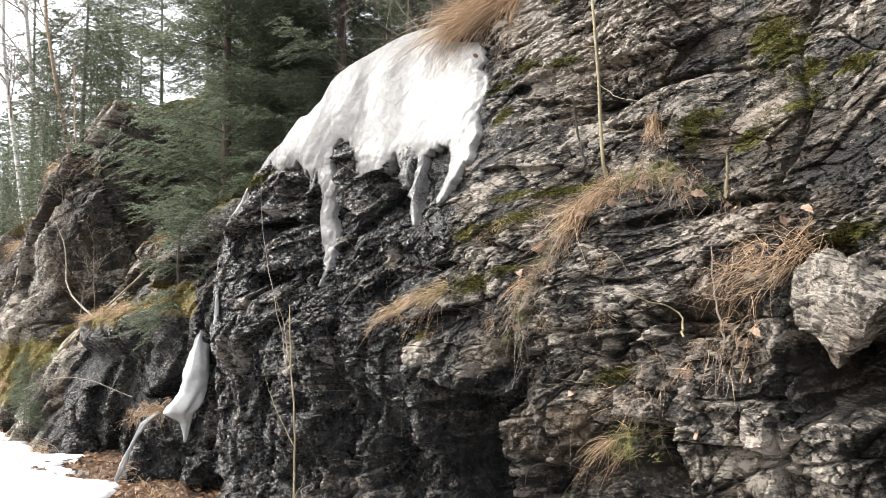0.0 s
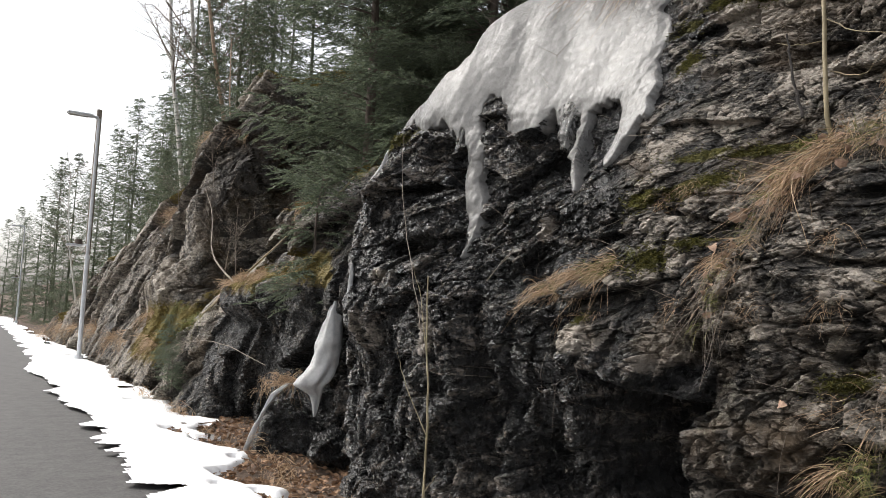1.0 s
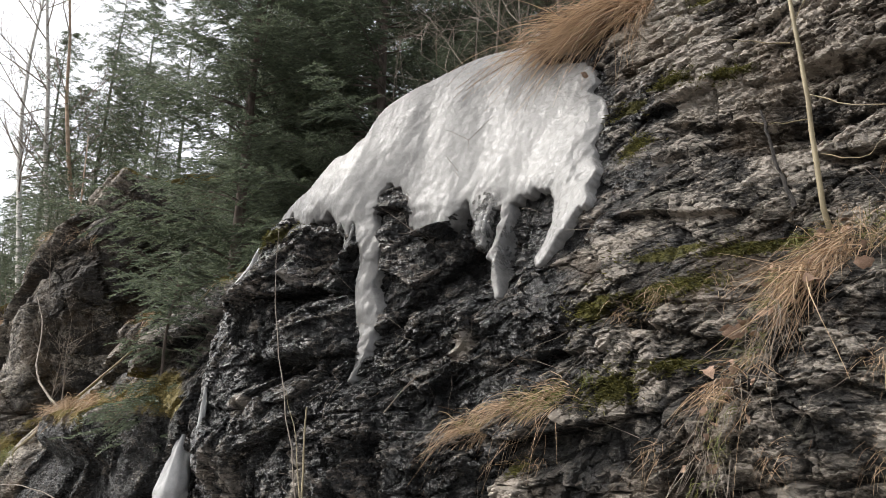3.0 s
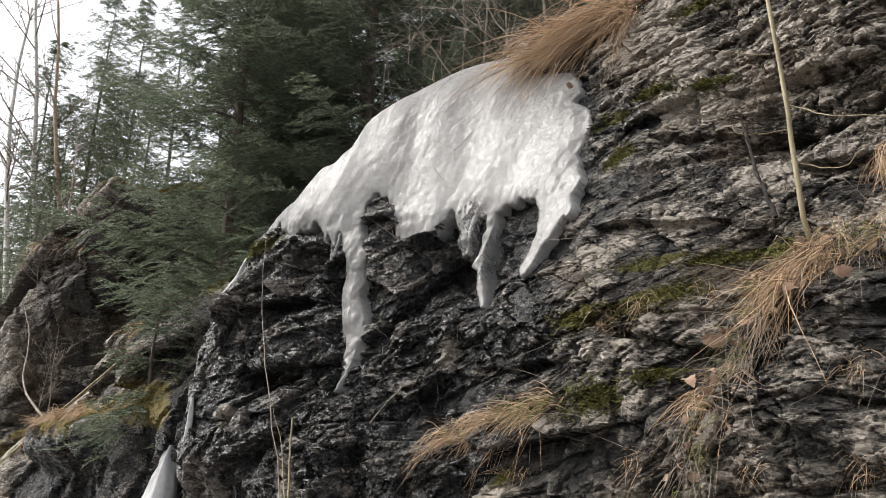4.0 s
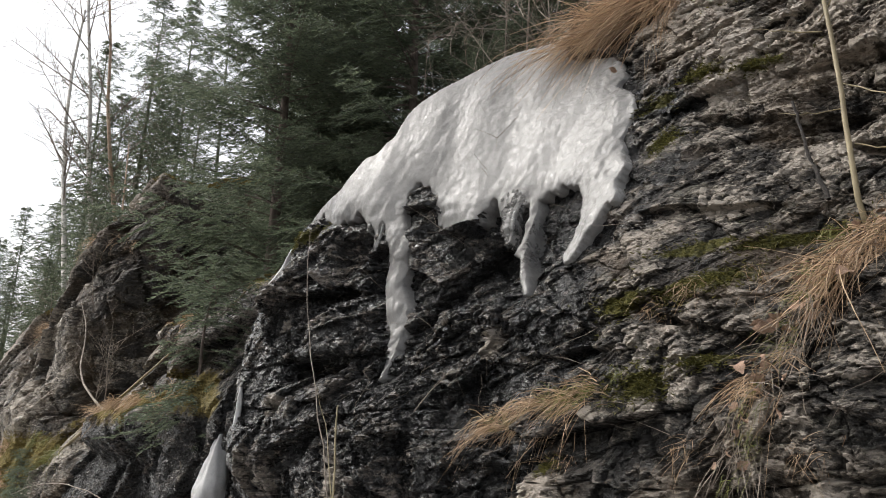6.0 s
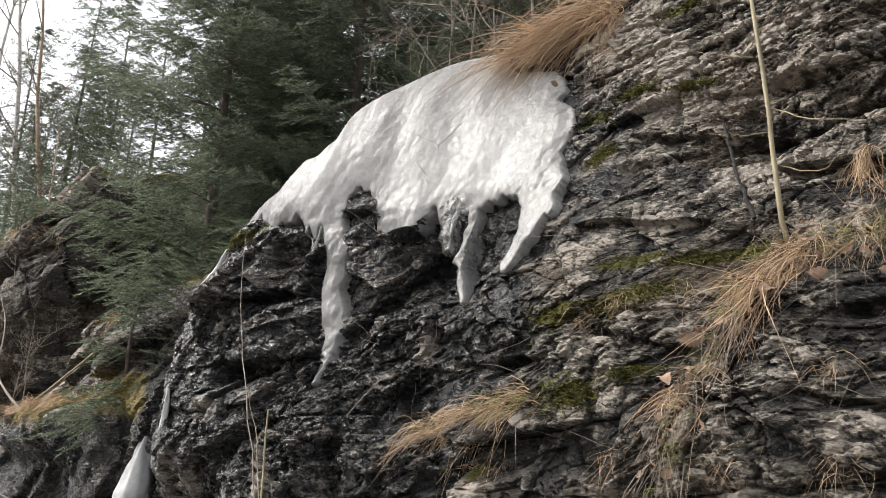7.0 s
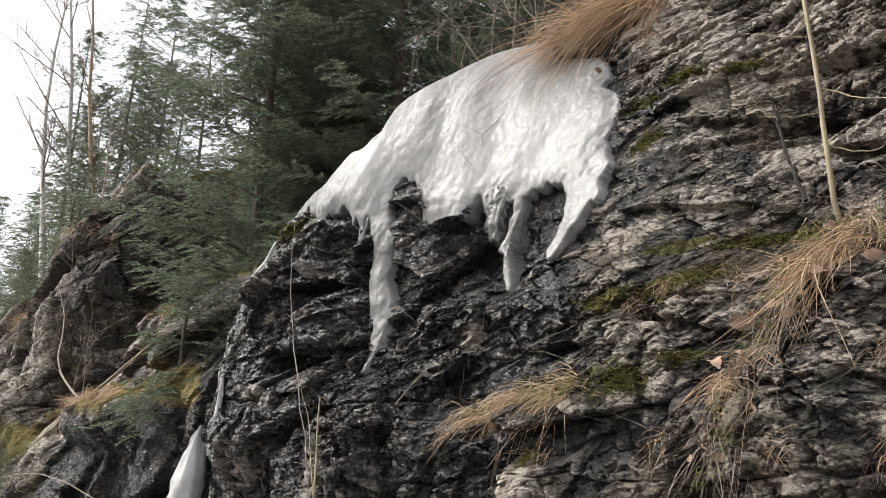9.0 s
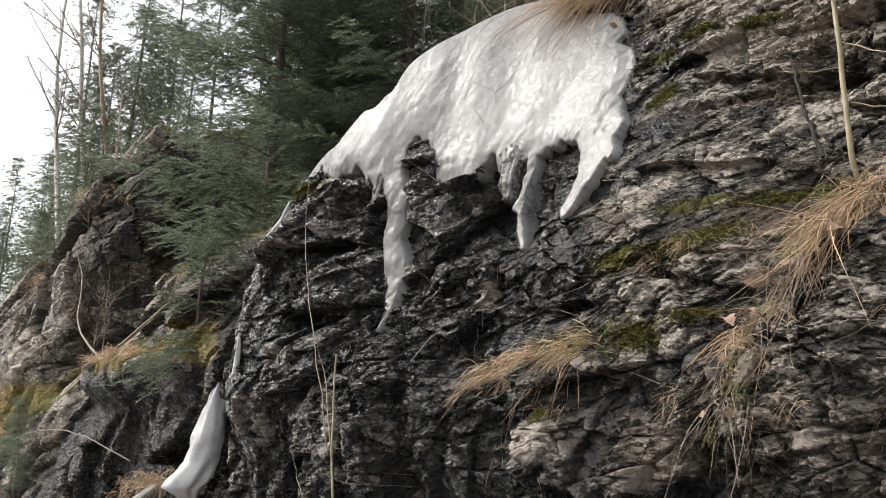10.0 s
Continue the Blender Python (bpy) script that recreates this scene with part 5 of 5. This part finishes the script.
# stray dry stems over the face
sy, sz = RNG.uniform(1.1, 5.0, 110), RNG.uniform(0.95, 2.7, 110)
paths = []
for y, z in zip(sy, sz):
    a, ln = RNG.normal(-0.6, 0.9), RNG.uniform(0.08, 0.34)
    bend = RNG.normal(0, 0.25)
    pts = [face(y, z, 0.012)]
    for k in range(1, 6):
        u = k / 5
        q0 = face(y + ln * u * math.cos(a), z + ln * u * math.sin(a) - bend * ln * u * u, 0.012 + 0.03 * math.sin(3 * u))
        pts.append(np.array([min(q0[0], pts[-1][0] + 0.02), q0[1], q0[2]]))
    paths.append((np.array(pts), 0.0011, 0.0005))
tagged(place("stray_stems", mesh_from("stray_stems", *tubes(paths, 3)), M_TWIG), "scattered single dry stems clinging to the cliff", "grass", kind="stuff")
grass("grass_tuft", "moss and straw over the low boulder", [(2.25, 7.7, 0.66), (2.45, 7.75, 0.72), (2.62, 7.7, 0.74)], 420, 0.16, (-0.5, -0.3, 0.2), 0.8, M_STRAW, 0.0022, 0.05, 0.5)

# straw and litter on the far ledges and at the foot of the rock
for y, sv, n, ln, mat in ((8.6, 1.78, 260, .22, M_STRAW), (9.3, 1.78, 300, .22, M_STRAW), (10.0, 1.76, 300, .24, M_STRAW), (10.8, 1.72, 260, .24, M_STRAW), (9.0, 2.78, 260, .22, M_STRAW), (8.4, 2.75, 200, .2, M_GRASS),
                          (12.0, 1.2, 200, .3, M_GRASS), (12.8, 0.9, 200, .35, M_STRAW), (13.6, 1.4, 200, .3, M_GRASS), (14.4, 0.8, 220, .4, M_STRAW), (15.6, 1.2, 200, .4, M_STRAW), (17.5, 0.7, 220, .5, M_STRAW),
                          (20, 0.6, 240, .6, M_STRAW), (23, 0.7, 240, .7, M_STRAW), (14.2, 4.6, 160, .4, M_STRAW), (16.5, 4.9, 200, .5, M_STRAW), (18.5, 4.2, 200, .5, M_GRASS), (20.5, 3.8, 200, .5, M_STRAW),
                          (27, 0.6, 240, .9, M_STRAW), (31, 0.5, 240, 1.0, M_STRAW)):
    line = [tuple(far_cliff(np.array([y + d]), np.array([sv]))[0][0] + np.array([-0.02, 0, 0.03])) for d in (-0.4, 0.0, 0.4)]
    grass("grass_tuft", "dry grass along a ledge of the far rock", line, n, ln, (-0.7, 0, 0.25), 0.8, mat, 0.0022, 0.06, 0.5)
for x, y, n, ln in ((2.2, 7.0, 200, .25), (2.1, 8.6, 200, .3), (2.1, 10.4, 200, .35), (2.0, 6.2, 160, .22), (2.1, 12.5, 200, .35), (2.0, 33, 240, 1.0), (2.6, 38, 260, 1.2)):
    z = on_hill(x, y)
    grass("grass_tuft", "dry brown grass at the foot of the rock", [(x, y - 0.5, z), (x, y + 0.5, z)], n, ln, (-0.4, 0, 0.6), 0.8, M_STRAW, 0.0022, 0.10, 0.5)
# thin bare bushes on and before the far rock
twiggy = bare_tree("bare_bush", "thin leafless bush on the far rock", 41, 1.3, M_TWIG, M_TWIG, 2, 0.1, (6, 9), 0.8, 0.3)
for i, (y, sv) in enumerate(((13.9, 3.4), (15.2, 3.0), (17.0, 2.4), (12.4, 1.3), (19, 2.2), (21.5, 1.5), (10.4, 1.7), (24, 1.2), (16, 4.6))):
    p = far_cliff(np.array([y]), np.array([sv]))[0][0]
    m = scaled(p[0] + 0.05, p[1], p[2] - 0.05, 50 * i, 0.8 + 0.15 * (i % 4))
    if i:
        copy_thing(twiggy, m)
    else:
        twiggy.matrix_basis = m
n = 11000
lx, ly = RNG.uniform(1.35, 2.95, n), 3 + 22 * RNG.uniform(0, 1, n) ** 1.6
lz = hill(lx, ly) + 0.005
c = np.stack([lx, ly, lz], -1)
d = RNG.normal(0, 1, (n, 3)) * np.array([1, 1, 0.3])
d *= 0.035 / np.linalg.norm(d, axis=1, keepdims=True)
tagged(place("leaf_litter", mesh_from("leaf_litter", *slivers(c - d, c + d, RNG.uniform(0.008, 0.02, n))), M_LITTER), "scattered brown fallen leaves beside the snow", "leaves", kind="stuff")


# ---- street lamps ----
def block(name, parent, material, size, at, bevel=0.01, label=""):
    bm = bmesh.new()
    bmesh.ops.create_cube(bm, size=1.0)
    bmesh.ops.scale(bm, vec=size, verts=bm.verts)
    bmesh.ops.bevel(bm, geom=bm.edges[:], offset=bevel, segments=2, affect="EDGES")
    bmesh.ops.translate(bm, vec=at, verts=bm.verts)
    m = bpy.data.meshes.new(name)
    bm.to_mesh(m)
    bm.free()
    return place(name, m, material, parent, label)


def rod(name, parent, material, pts, r0, r1, sides=16, label=""):
    return place(name, mesh_from(name, *tubes([(np.array(pts, float), r0, r1)], sides), True), material, parent, label)


def street_lamp():
    lamp = tagged(new("street_lamp", None), "slim galvanised steel street lamp with a flat head", "lamp", "street lamps along the road")
    rod("base_collar", lamp, M_STEEL, [(0, 0, -0.1), (0, 0, 0.02), (0, 0, 0.12)], 0.11, 0.10)
    rod("lower_pole", lamp, M_STEEL, [(0, 0, 0.1), (0, 0, 1.2), (0, 0, 2.5)], 0.055, 0.05)
    rod("joint_ring", lamp, M_STEEL, [(0, 0, 2.46), (0, 0, 2.5), (0, 0, 2.56)], 0.07, 0.055)
    rod("upper_pole", lamp, M_STEEL, [(0, 0, 2.5), (0, 0, 4.2), (0, 0, 5.95)], 0.040, 0.034)
    rod("arm", lamp, M_STEEL, [(0, 0, 5.9), (-0.05, 0, 5.98), (-0.2, 0, 6.0)], 0.045, 0.04, 12)
    head = block("head", lamp, M_STEEL, (0.62, 0.24, 0.07), (-0.42, 0, 6.0), 0.03)
    block("lens", head, M_LENS, (0.42, 0.18, 0.015), (-0.45, 0, 5.962), 0.004, "pale flat light panel")
    rod("bracket", lamp, M_STEEL, [(0, 0, 2.80), (-0.15, 0, 2.80), (-0.3, 0, 2.80)], 0.02, 0.02, 8)
    block("sensor_box", lamp, M_STEEL, (0.36, 0.2, 0.06), (-0.32, 0, 2.78), 0.025)
    rod("sensor_cap", lamp, M_BARK, [(-0.22, 0, 2.80), (-0.22, 0, 2.88), (-0.22, 0, 2.93)], 0.10, 0.07, 12)
    return lamp


lamp = street_lamp()
lamp.location = (2.0, 20.75, 0.02)
copy_thing(lamp, pose(1.9, 54.5, 0.02))
pole = tagged(new("utility_pole", None), "weathered brown wooden pole behind the street lamp", "pole")
pole.location = (2.77, 28.0, 0)
rod("shaft", pole, M_TWIG, [(0, 0, -0.3), (0, 0, 3), (0, 0, 7.9)], 0.09, 0.08)
